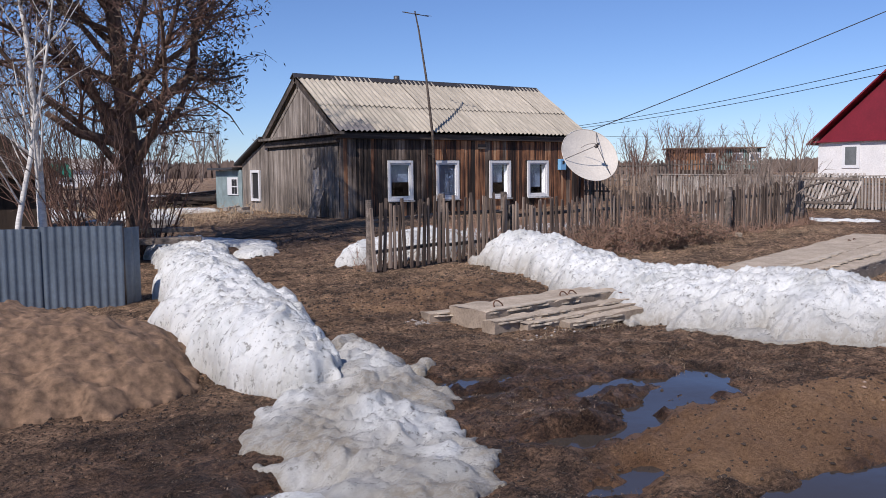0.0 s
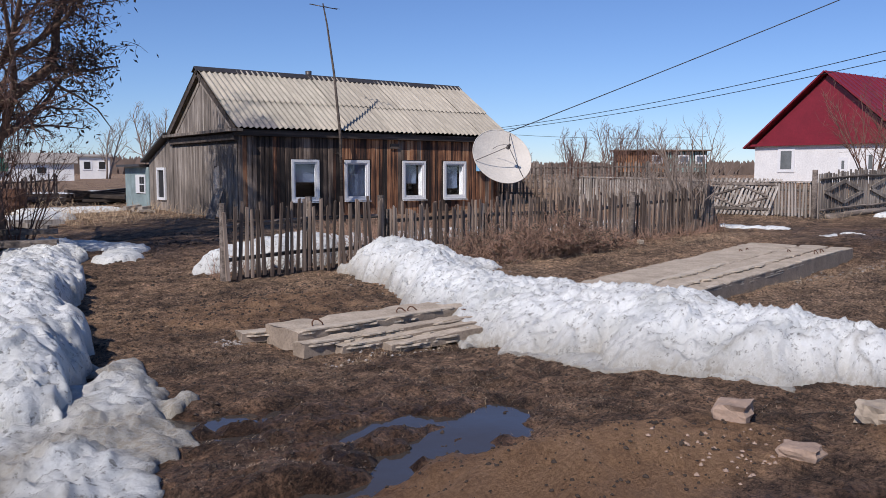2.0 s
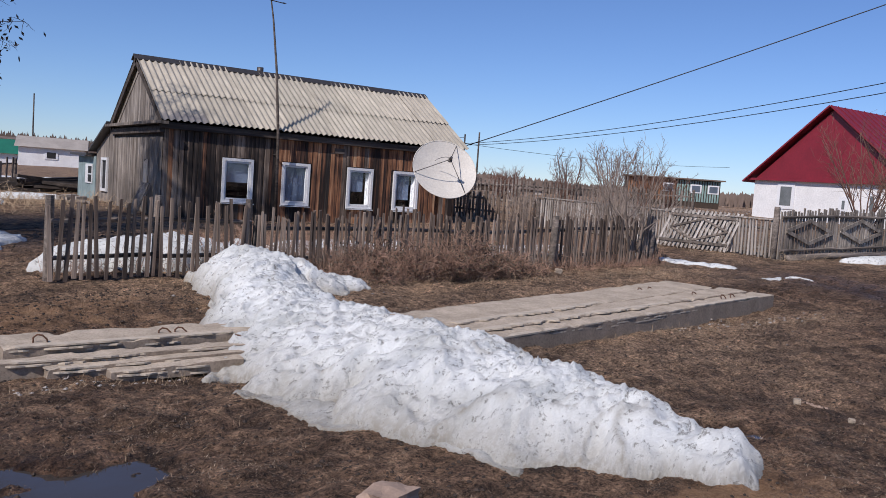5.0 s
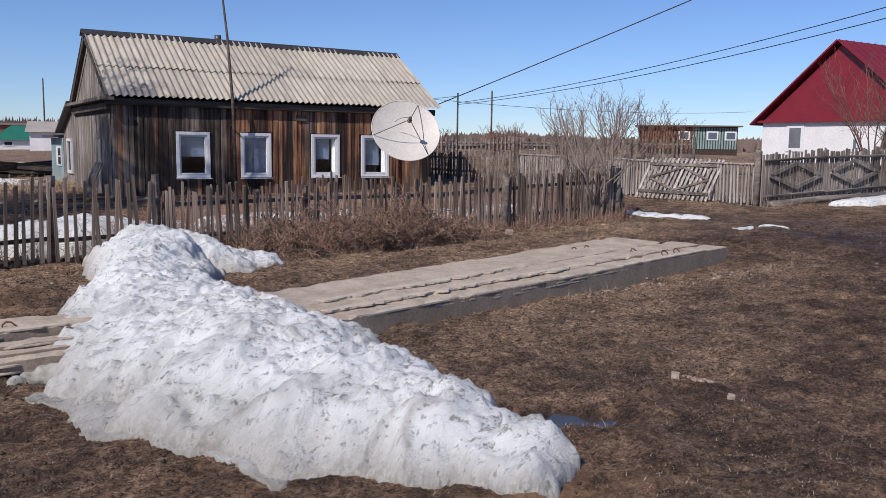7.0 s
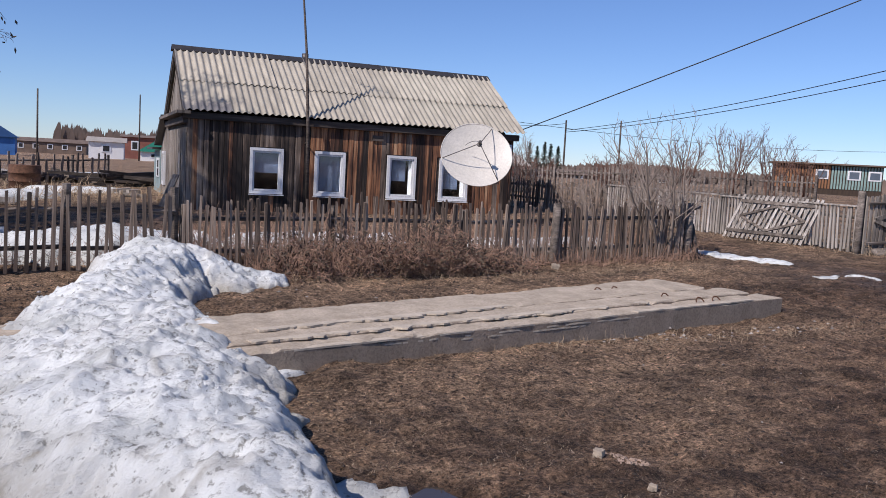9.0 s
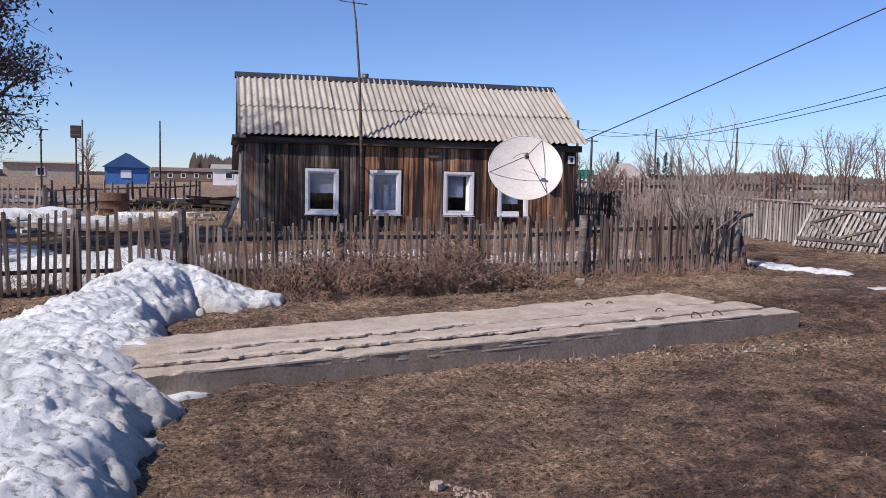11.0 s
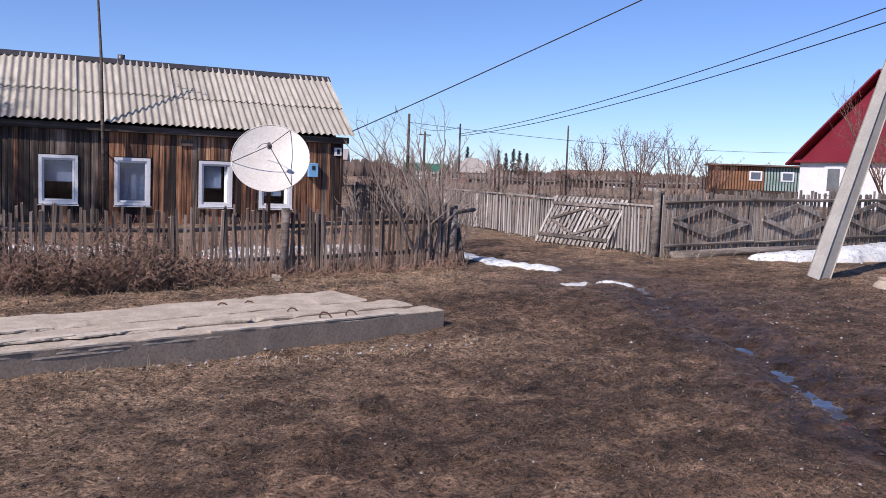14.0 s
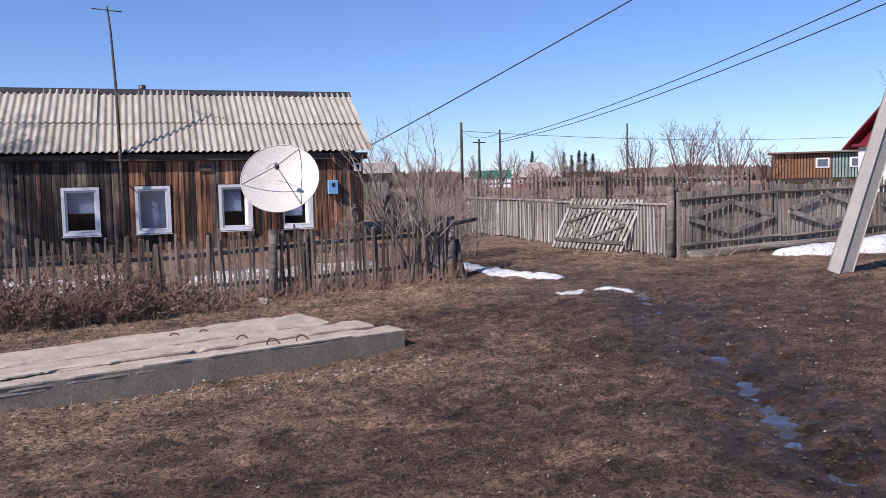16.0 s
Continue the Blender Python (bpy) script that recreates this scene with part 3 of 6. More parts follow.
# snow left in the garden, by the gate and along the street fence
bank("snow_bank", [(7.0, 12.9, 0.5, 0.32), (8.6, 13.2, 0.7, 0.42), (9.8, 13.6, 0.5, 0.26)], "old snow lying behind the picket fence", 305, step=0.07)
bank("snow_patch", [(10.6, 13.4, 0.5, 0.30), (13.0, 13.6, 0.5, 0.28)], "thin snow strip behind the garden fence", 306, step=0.07, lump=0.06, edge=0.15)
bank("snow_patch", [(14.6, 13.2, 0.4, 0.24), (17.0, 13.4, 0.4, 0.22)], "thin snow strip behind the garden fence", 307, step=0.07, lump=0.06, edge=0.15)
bank("snow_patch", [(18.75, 13.1, 0.22, 0.05), (19.0, 12.0, 0.26, 0.05), (19.4, 11.15, 0.16, 0.04)], "thin patch of wet snow by the gate", 308, step=0.05, lump=0.03, edge=0.1)
bank("snow_patch", [(18.95, 9.85, 0.12, 0.03), (19.15, 9.8, 0.12, 0.03)], "small scrap of snow on the track", 309, step=0.04, lump=0.02, edge=0.06)
bank("snow_patch", [(19.45, 9.75, 0.1, 0.03), (19.75, 9.5, 0.13, 0.03)], "small scrap of snow on the track", 310, step=0.04, lump=0.02, edge=0.06)
bank("snow_patch", [(23.7, 11.2, 0.22, 0.10), (25.2, 10.6, 0.55, 0.22), (27.5, 10.7, 0.55, 0.22), (30.5, 10.6, 0.5, 0.18)], "melting snow along the street fence", 311, step=0.07, lump=0.06, edge=0.15)
bank("snow_patch", [(9.4, 3.8, 0.16, 0.03), (9.75, 3.84, 0.10, 0.02)], "thin wet snow edge beside the bank", 312, step=0.04, lump=0.03, edge=0.1)
bank("snow_patch", [(9.72, 6.15, 0.14, 0.03), (9.4, 6.15, 0.28, 0.07)], "thin wet snow edge beside the bank", 318, step=0.04, lump=0.05, edge=0.12)
bank("snow_patch", [(5.2, 18.6, 0.5, 0.10), (6.6, 16.6, 0.45, 0.10), (6.0, 15.0, 0.35, 0.12)], "thin patchy snow under the tree", 313, step=0.07, lump=0.06, edge=0.2)
bank("snow_patch", [(5.0, 23.0, 1.0, 0.25), (6.6, 25.0, 0.9, 0.25)], "wide patch of old snow in the garden", 314, step=0.12, lump=0.12, edge=0.3)
bank("snow_patch", [(1.5, 27.5, 1.3, 0.35), (4.5, 28.5, 1.1, 0.3)], "wide patch of old snow in the garden", 315, step=0.12, lump=0.12, edge=0.3)
bank("snow_patch", [(6.9, 28.0, 0.5, 0.2), (9.0, 27.5, 0.5, 0.15)], "patch of old snow behind the house", 316, step=0.1, lump=0.1, edge=0.2)
bank("snow_patch", [(8.0, 37.0, 0.8, 0.2), (12.0, 37.8, 0.8, 0.2)], "long strip of old snow on the field", 317, step=0.15, lump=0.1, edge=0.3)

# ---- the wooden house ----
HX0, HX1, HY0, HY1, EAVE, RIDGE = 10.32, 18.72, 20.26, 25.05, 2.72, 4.42
house = thing("wooden_house", "low wooden house with brown boards and a corrugated grey roof", "house", (0, 0, 0))


def board_mesh(width, height, thick=0.022):
    bm = boxed(-width / 2, width / 2, -thick, 0, 0, height, bevel=0.004)
    me = bpy.data.meshes.new("plank")
    bm.to_mesh(me)
    bm.free()
    return me


def plank_at(me, mat, m, parent, name="plank"):
    if not me.materials:
        me.materials.append(mat)
    ob = new(name, me)
    ob.parent = parent
    ob.matrix_basis = m
    return ob


WINDOWS = [(11.77, 12.57), (13.33, 14.11), (15.2, 15.98), (16.63, 17.44)]
WZ0, WZ1 = 0.94, 2.03


def holed_wall(x0, x1, z0, z1, holes, y0, y1):
    """A wall along x with right-angled openings (x0, x1, z0, z1)."""
    bm = bmesh.new()
    at = x0
    for a, b, c, d in sorted(holes):
        box(bm, at, a, y0, y1, z0, z1)
        box(bm, a, b, y0, y1, z0, c)
        box(bm, a, b, y0, y1, d, z1)
        at = b
    box(bm, at, x1, y0, y1, z0, z1)
    return bm


wall_front = part("front_wall", holed_wall(HX0, HX1, 0.2, EAVE, [(a + 0.05, b - 0.05, WZ0 + 0.05, WZ1 - 0.05) for a, b in WINDOWS], HY0 + 0.024, HY0 + 0.16), M_DARKWOOD, house, "wall clad in brown vertical boards")
rnd = random.Random(5)
x = HX0
while x < HX1 - 0.04:
    w = min(rnd.uniform(0.085, 0.145), HX1 - x)
    mid = x + w / 2
    win = next(((a, b) for a, b in WINDOWS if a - 0.02 < mid < b + 0.02), None)
    spans = [(0.25, WZ0 - 0.02), (WZ1 + 0.02, EAVE - 0.02)] if win else [(0.25, EAVE - 0.02)]
    for z0, z1 in spans:
        plank_at(board_mesh(w - 0.008, z1 - z0), M_FACADE_GREY if rnd.random() < (0.85 if mid < 12.9 else 0.22) else M_FACADE, Matrix.Translation((mid, HY0 + 0.022 - rnd.uniform(0, 0.012), z0)) @ Matrix.Rotation(rnd.uniform(-0.006, 0.006), 4, "Y"), wall_front)
    x += w

# gable side and its grey boards
wall_left = part("side_wall", boxed(HX0 + 0.024, HX0 + 0.16, HY0 + 0.165, HY1, 0.2, EAVE), M_DARKWOOD, house, "end wall of grey weathered boards")
y = HY0 + 0.02
turn_left = Matrix.Rotation(radians(-90), 4, "Z")
while y < HY1 - 0.03:
    w = min(rnd.uniform(0.11, 0.17), HY1 - y)
    plank_at(board_mesh(w - 0.008, EAVE - 0.3 - 0.25), M_GREYWOOD, Matrix.Translation((HX0 + 0.022 - rnd.uniform(0, 0.012), y + w / 2, 0.25)) @ turn_left, wall_left)
    y += w
part("end_wall", boxed(HX1 - 0.15, HX1, HY0 + 0.165, HY1, 0.2, EAVE), M_GREYWOOD, house)
part("back_wall", boxed(HX0 + 0.165, HX1 - 0.155, HY1 - 0.15, HY1, 0.2, EAVE), M_GREYWOOD, house)
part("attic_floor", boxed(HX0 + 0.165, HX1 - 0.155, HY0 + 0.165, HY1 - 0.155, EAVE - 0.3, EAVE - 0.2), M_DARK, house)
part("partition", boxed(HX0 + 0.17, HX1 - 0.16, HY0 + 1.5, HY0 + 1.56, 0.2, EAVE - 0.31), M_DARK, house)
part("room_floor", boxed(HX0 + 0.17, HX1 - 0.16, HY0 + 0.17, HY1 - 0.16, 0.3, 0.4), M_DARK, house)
MIDY = (HY0 + HY1) / 2 + 0.05
for gx in (HX0 + 0.10, HX1 - 0.1):
    gable = part("gable", prism(bmesh.new(), [(HY0 + 0.2, EAVE + 0.0), (HY1 - 0.1, EAVE + 0.0), (MIDY, RIDGE - 0.12)], 0.06, Matrix.Translation((gx, 0, 0)) @ Matrix.Rotation(radians(90), 4, "Z") @ Matrix.Scale(1, 4, (1, 0, 0))), M_DARKWOOD, house)
y = HY0 + 0.35
while y < HY1 - 0.25:
    w = rnd.uniform(0.12, 0.18)
    top = EAVE + (RIDGE - 0.15 - EAVE) * (1 - abs(y + w / 2 - MIDY) / (MIDY - HY0)) - 0.1
    if top > EAVE + 0.2:
        plank_at(board_mesh(w - 0.01, top - EAVE - 0.05), M_GREYWOOD, Matrix.Translation((HX0 + 0.018, y + w / 2, EAVE + 0.06)) @ turn_left, gable)
    y += w
# ledge and broken beam across the gable foot, eaves beam, barge boards, ridge cap
part("gable_ledge", boxed(HX0 - 0.25, HX0 + 0.05, HY0 - 0.25, HY1 + 0.15, EAVE - 0.02, EAVE + 0.05), M_GREYWOOD, house, "grey ledge of boards under the gable")
part("tie_beam", boxed(HX0 - 0.10, HX0 + 0.02, HY0 - 0.05, HY1 + 0.05, EAVE - 0.22, EAVE - 0.07), M_DARKWOOD, house)
part("eaves_beam", boxed(HX0 - 0.12, HX1 + 0.12, HY0 - 0.12, HY0 + 0.0, EAVE - 0.12, EAVE + 0.04, bevel=0.01), M_DARKWOOD, house, "dark beam under the eaves")
part("back_eaves_beam", boxed(HX0 - 0.12, HX1 + 0.12, HY1, HY1 + 0.12, EAVE - 0.12, EAVE + 0.04), M_DARKWOOD, house)

SLOPE_Y0, SLOPE_Y1 = HY0 - 0.18, MIDY
DROP_Y1 = HY1 + 0.2
RZ = RIDGE
EZ = EAVE + 0.06


def sheet_mesh(waves, length, thick=0.008, per=8, pitch=0.15):
    """A corrugated sheet: waves across x, length up y."""
    n = waves * per
    X, Y = np.meshgrid(np.linspace(0, waves * pitch, n + 1), np.linspace(0, length, 3))
    Z = 0.024 * np.cos(X / pitch * 2 * math.pi)
    me, _ = grid_mesh("roof_sheet", X, Y, Z)
    return me


roof = part("roof", boxed(HX0 - 0.05, HX1 + 0.05, MIDY - 0.05, MIDY + 0.05, RZ - 0.14, RZ - 0.06), M_DARKWOOD, house, "gable roof of weathered corrugated sheets")
ROOF_X0, ROOF_X1 = HX0 - 0.12, HX1 + 0.24
slope_len = math.hypot(SLOPE_Y1 - SLOPE_Y0, RZ - EZ)
pitch_f = math.atan2(RZ - EZ, SLOPE_Y1 - SLOPE_Y0)
slope_back = math.hypot(DROP_Y1 - SLOPE_Y1, RZ - EZ)
pitch_b = math.atan2(RZ - EZ, DROP_Y1 - SLOPE_Y1)
cols = 8
pitch_w = (ROOF_X1 - ROOF_X0) / (cols * 7)
low_len, up_len = slope_len * 0.50, slope_len * 0.56
sheets = {}
for row in range(2):
    ln = up_len if row else low_len
    for c in range(cols):
        key = (row, 8 if c < cols - 1 else 7, row == 0 and c == 0)
        if key not in sheets:
            sheets[key] = sheet_mesh(key[1], ln, pitch=pitch_w)
            sheets[key].materials.append(M_EAVE_DARK if key[2] else M_SLATE)
        s0 = 0 if row == 0 else slope_len - up_len
        lift = 0.022 * row + 0.012 * (c % 2) + rnd.uniform(0, 0.006) + 0.03
        m = Matrix.Translation((ROOF_X0 + c * 7 * pitch_w, SLOPE_Y0, EZ)) @ Matrix.Rotation(pitch_f, 4, "X") @ Matrix.Translation((0, s0 + rnd.uniform(-0.012, 0.012), lift)) @ Matrix.Rotation(rnd.uniform(-0.004, 0.004), 4, "Z")
        ob = new("roof_sheet", sheets[key])
        ob.parent, ob.matrix_basis = roof, m
me_back = sheet_mesh(cols * 7, slope_back, pitch=pitch_w)
me_back.materials.append(M_SLATE)
ob = new("back_slope", me_back)
ob.parent = roof
ob.matrix_basis = Matrix.Translation((ROOF_X1, DROP_Y1, EZ)) @ Matrix.Rotation(math.pi, 4, "Z") @ Matrix.Rotation(pitch_b, 4, "X") @ Matrix.Translation((0, 0, 0.03))
cap = bmesh.new()
prism(cap, [(-0.20, -0.11), (0, 0.03), (0.20, -0.11), (0.18, -0.13), (0, 0.0), (-0.18, -0.13)], ROOF_X1 - ROOF_X0 + 0.1, Matrix.Translation((ROOF_X1 + 0.05, MIDY, RZ + 0.075)) @ Matrix.Rotation(radians(90), 4, "Z"))
part("ridge_cap", cap, M_STEEL, roof, "dark tin ridge cap")
tube("vent_stub", [(13.6, MIDY + 0.1, RZ), (13.6, MIDY + 0.1, RZ + 0.22)], 0.09, M_STEEL, roof, 10, "short dark vent stub")
for bx in (ROOF_X0 + 0.01,):
    for ya, za, yb, zb in ((SLOPE_Y0, EZ, MIDY, RZ), (MIDY, RZ, DROP_Y1, EZ)):
        L = math.hypot(yb - ya, zb - za)
        m = Matrix.Translation((bx, ya, za)) @ Matrix.Rotation(math.atan2(zb - za, yb - ya), 4, "X")
        part("barge_board", boxed(0, 0.025, 0, L, -0.13, -0.01, m=m), M_DARKWOOD, roof)
        m2 = Matrix.Translation((HX0 - 0.02, ya, za)) @ Matrix.Rotation(math.atan2(zb - za, yb - ya), 4, "X")
        part("rafter", boxed(0, 0.05, 0.15, L - 0.05, -0.30, -0.20, m=m2), M_GREYWOOD, roof)


def window(parent, x0, x1, z0, z1, y, tilted=False, sill=True):
    w = part("window", holed_wall(x0, x1, z0, z1, [(x0 + 0.07, x1 - 0.07, z0 + 0.07, z1 - 0.07)], y - 0.03, y + 0.06), M_WHITE, parent, "white plastic window with a single sash")
    part("sash", holed_wall(x0 + 0.075, x1 - 0.075, z0 + 0.075, z1 - 0.075, [(x0 + 0.115, x1 - 0.115, z0 + 0.115, z1 - 0.115)], y - 0.005, y + 0.045), M_WHITE, w)
    g = part("pane", boxed(x0 + 0.115, x1 - 0.115, y + 0.015, y + 0.021, z0 + 0.115, z1 - 0.115), M_GLASS, w)
    g.visible_shadow = False
    if sill:
        part("sill", boxed(x0 - 0.02, x1 + 0.02, y - 0.09, y - 0.031, z0 - 0.03, z0 - 0.012), M_WHITE, w)
    if tilted:
        m = Matrix.Translation((x1 - 0.1, y + 0.05, 0)) @ Matrix.Rotation(radians(-35), 4, "Z")
        part("open_sash", boxed(-0.09, 0.0, 0, 0.03, z0 + 0.1, z1 - 0.1, m=m), M_WHITE, w)
    return w


for k, (a, b) in enumerate(WINDOWS):
    window(house, a, b, WZ0, WZ1, HY0, tilted=k >= 2)
# grey-blue sheets behind the panes: a blind first, elsewhere painted sky reflection
M_BLIND_SKY = plain("grey_blue_blind_and_sky", (0.17, 0.22, 0.32), 0.9, vary=0.15, scale=4, rel=0)
for k, (a, b) in enumerate(WINDOWS):
    low = (0.5, 0.12, 0.45, 0.3)[k]
    part("blind", boxed(a + 0.05, b - 0.05 - 0.2 * (k > 1), HY0 + 0.10, HY0 + 0.11, WZ0 + low, WZ1), M_BLIND_SKY, house, "grey-blue sheet, as blinds and as painted sky reflection")

# annex with its lean-to roof, shed behind
AY1 = 27.35
annex = thing("lean_to", "grey board lean-to with a white window beside the house", "shed")
wall_a = part("wall", boxed(HX0 + 0.024, HX0 + 3.5, HY1 + 0.01, AY1, 0.2, 2.05), M_DARKWOOD, annex)
y = HY1 + 0.02
while y < AY1 - 0.03:
    w = min(rnd.uniform(0.11, 0.16), AY1 - y)
    top = 2.78 - (y + w / 2 - HY1) / (AY1 - HY1) * 0.72
    segs = [(0.3, 0.86), (1.84, top)] if 25.72 < y + w / 2 < 26.5 else [(0.3, top)]
    for a, b in segs:
        plank_at(board_mesh(w - 0.008, b - a), M_GREYWOOD, Matrix.Translation((HX0 + 0.02, y + w / 2, a)) @ turn_left, wall_a)
    y += w
win = bmesh.new()
mw = Matrix.Translation((HX0, 26.48, 0)) @ Matrix.Rotation(radians(-90), 4, "Z")
for a in ((0, 0.76, -0.06, 0.0, 0.86, 0.94), (0, 0.76, -0.06, 0.0, 1.76, 1.84), (0, 0.09, -0.06, 0.0, 0.94, 1.76), (0.67, 0.76, -0.06, 0.0, 0.94, 1.76)):
    box(win, *a, m=mw)
wf = part("window", win, M_WHITE, annex, "white framed window")
part("pane", boxed(0.09, 0.67, -0.015, 0.015, 0.94, 1.76, m=mw), M_DARK, wf)
part("roof", prism(bmesh.new(), [(HY1 + 0.25, EZ + 0.02), (AY1 + 0.25, 2.0), (AY1 + 0.25, 2.06), (HY1 + 0.25, EZ + 0.08)], 4.0, Matrix.Translation((HX0 + 3.8, 0, 0)) @ Matrix.Rotation(radians(90), 4, "Z")), M_STEEL, annex, "dark felt lean-to roof")
M_GREENPAINT = plain("faded_blue_green_paint", (0.24, 0.31, 0.31), 0.85, vary=0.25, scale=2, rel=0.2)
shed = thing("green_shed", "low shed in faded blue-green paint with a small white window", "shed")
part("wall", boxed(HX0 - 0.02, HX0 + 3.0, AY1 + 0.02, AY1 + 2.6, 0.2, 1.86), M_GREENPAINT, shed)
part("roof", boxed(HX0 - 0.25, HX0 + 3.2, AY1 + 0.26, AY1 + 2.85, 1.88, 1.95), M_STEEL, shed)
wn2 = part("window", boxed(HX0 - 0.05, HX0 - 0.024, AY1 + 0.35, AY1 + 1.35, 1.02, 1.62), M_WHITE, shed)
for j in range(2):
    for i in range(2):
        part("pane", boxed(HX0 - 0.06, HX0 - 0.052, AY1 + 0.42 + i * 0.25, AY1 + 0.63 + i * 0.25, 1.07 + j * 0.26, 1.29 + j * 0.26), M_DARK, wn2)

# the mast, its aerial, the house's small fittings
mast = thing("aerial_mast", "tall thin wooden mast with a small television aerial", "aerial mast")
tube("pole", [(13.13, 20.0, 0.3), (13.07, 20.0, 2.7), (13.04, 20.25, 4.3), (12.98, 20.5, 5.6), (12.93, 20.62, 6.15)], [0.045, 0.04, 0.032, 0.024, 0.018], M_DARKWOOD, mast)
tube("boom", [(12.6, 20.75, 6.12), (13.24, 20.4, 6.0)], 0.012, M_STEEL, mast, 6)
for k in range(3):
    tube("aerial_rod", [(12.6 + 0.27 * k, 20.37 - 0.16 * k + 0.05, 6.05 - 0.05 * k), (12.68 + 0.27 * k, 20.85 - 0.16 * k, 6.15 - 0.05 * k)], 0.006, M_STEEL, mast, 5)
tube("bracket", [(13.08, 19.98, 2.2), (13.08, 20.26, 2.2)], 0.02, M_STEEL, mast, 6)
box_m = thing("meter_box", "small blue electricity meter box on the board wall", "meter box")
M_BLUEBOX = plain("light_blue_paint", (0.22, 0.48, 0.75), 0.5, vary=0.06, rel=0)
part("case", boxed(17.82, 18.06, HY0 - 0.14, HY0 - 0.002, 1.74, 2.08, bevel=0.01), M_BLUEBOX, box_m)
part("dial_window", boxed(17.9, 17.98, HY0 - 0.147, HY0 - 0.141, 1.92, 2.02), M_DARK, box_m)
plate = thing("house_plate", "small white house plate with a dark bar", "plate")
part("plate", boxed(18.5, 18.68, HY0 - 0.03, HY0 - 0.004, 2.3, 2.5), M_WHITE, plate)
part("bar", boxed(18.56, 18.63, HY0 - 0.035, HY0 - 0.031, 2.34, 2.46), M_DARK, plate)
sign = thing("name_plate", "small dark plate under the eaves", "plate")
part("plate", boxed(14.78, 15.06, HY0 - 0.04, HY0 - 0.003, 2.36, 2.50), M_DARKWOOD, sign)
door = part("boarded_door", boxed(HX0 - 0.012, HX0 - 0.002, 21.42, 21.80, 0.5, 1.86), M_DARKWOOD, house, "narrow door of pale boards")
for k in range(3):
    part("board", boxed(HX0 - 0.03, HX0 - 0.013, 21.42 + 0.127 * k, 21.54 + 0.127 * k, 0.5, 1.86 - 0.03 * k), M_PALE, door)
plank = thing("leaning_board", "broad grey board leaning on the end wall", "board")
part("board", boxed(-0.16, 0.16, 0, 0.03, 0, 0.95, m=Matrix.Translation((HX0 - 0.5, HY0 + 0.75, 0.42)) @ Matrix.Rotation(radians(-70), 4, "Z") @ Matrix.Rotation(radians(-24), 4, "X"), bevel=0.004), M_GREYWOOD, plank)

# ---- satellite dish ----


def build_dish():
    dish = thing("satellite_dish", "big cream satellite dish with three feed struts on a steel post", "satellite dish")
    R, depth = 0.80, 0.15
    n = Vector((-0.30, -1.0, 0.60)).normalized()
    side = Vector((0, 0, 1)).cross(n).normalized()
    up = n.cross(side)
    feed = Vector((16.03, 16.72, 2.36))
    centre = feed - n * 0.62 + Vector((0.06, 0, 0.0))
    rot = Matrix((side, up, n)).transposed().to_4x4()
    m = Matrix.Translation(centre) @ rot
    bm = bmesh.new()
    rings, seg = 9, 48
    for back in (0, 1):
        loops = []
        for i in range(rings + 1):
            r = R * i / rings
            z = depth * (r / R) ** 2 - 0.015 * back
            loops.append([bm.verts.new(m @ Vector((r * math.cos(2 * math.pi * k / seg), r * math.sin(2 * math.pi * k / seg), z))) for k in range(seg if i else 1)])
        for i in range(rings):
            for k in range(seg):
                j = (k + 1) % seg
                q = [loops[i][0], loops[1][k], loops[1][j]] if i == 0 else [loops[i][k], loops[i + 1][k], loops[i + 1][j], loops[i][j]]
                bm.faces.new(q if not back else q[::-1])
    part("reflector", bm, M_DISH, dish, smooth=True)
    rim = [m @ Vector((R * math.cos(a * math.pi / 24), R * math.sin(a * math.pi / 24), depth)) for a in range(49)]
    tube("rim", rim, 0.010, M_DISH, dish, 6)
    for ang in (62, 190, 306):
        a = radians(ang)
        tube("strut", [m @ Vector((R * 0.97 * math.cos(a), R * 0.97 * math.sin(a), depth)), m @ Vector((0, 0, 0.62))], 0.009, M_STEEL, dish, 6)
    v, f = [], []
    tube_data(v, f, [m @ Vector((0, 0, 0.55)), m @ Vector((0, 0, 0.60)), m @ Vector((0, 0, 0.61)), m @ Vector((0, 0, 0.70))], [0.05, 0.055, 0.035, 0.035], 10)
    link("feed", mesh_of("feed", v, f), M_STEEL, dish)
    cab = [m @ Vector((-0.02 - 0.25 * s, 0.05 + 0.28 * s - 0.18 * s * s, 0.62 - 0.36 * s)) for s in (0, 0.25, 0.5, 0.75, 1)]
    tube("cable", cab, 0.006, M_WIRE, dish, 5)
    g = gz(centre.x, centre.y + 0.2)
    b = m @ Vector((0, 0, -0.05))
    tube("post", [(b.x, b.y + 0.18, g - 0.1), (b.x, b.y + 0.18, b.z - 0.2), (b.x, b.y + 0.10, b.z), (b.x, b.y, b.z + 0.02)], 0.045, M_RUST, dish, 10)


build_dish()

# ---- fences ----


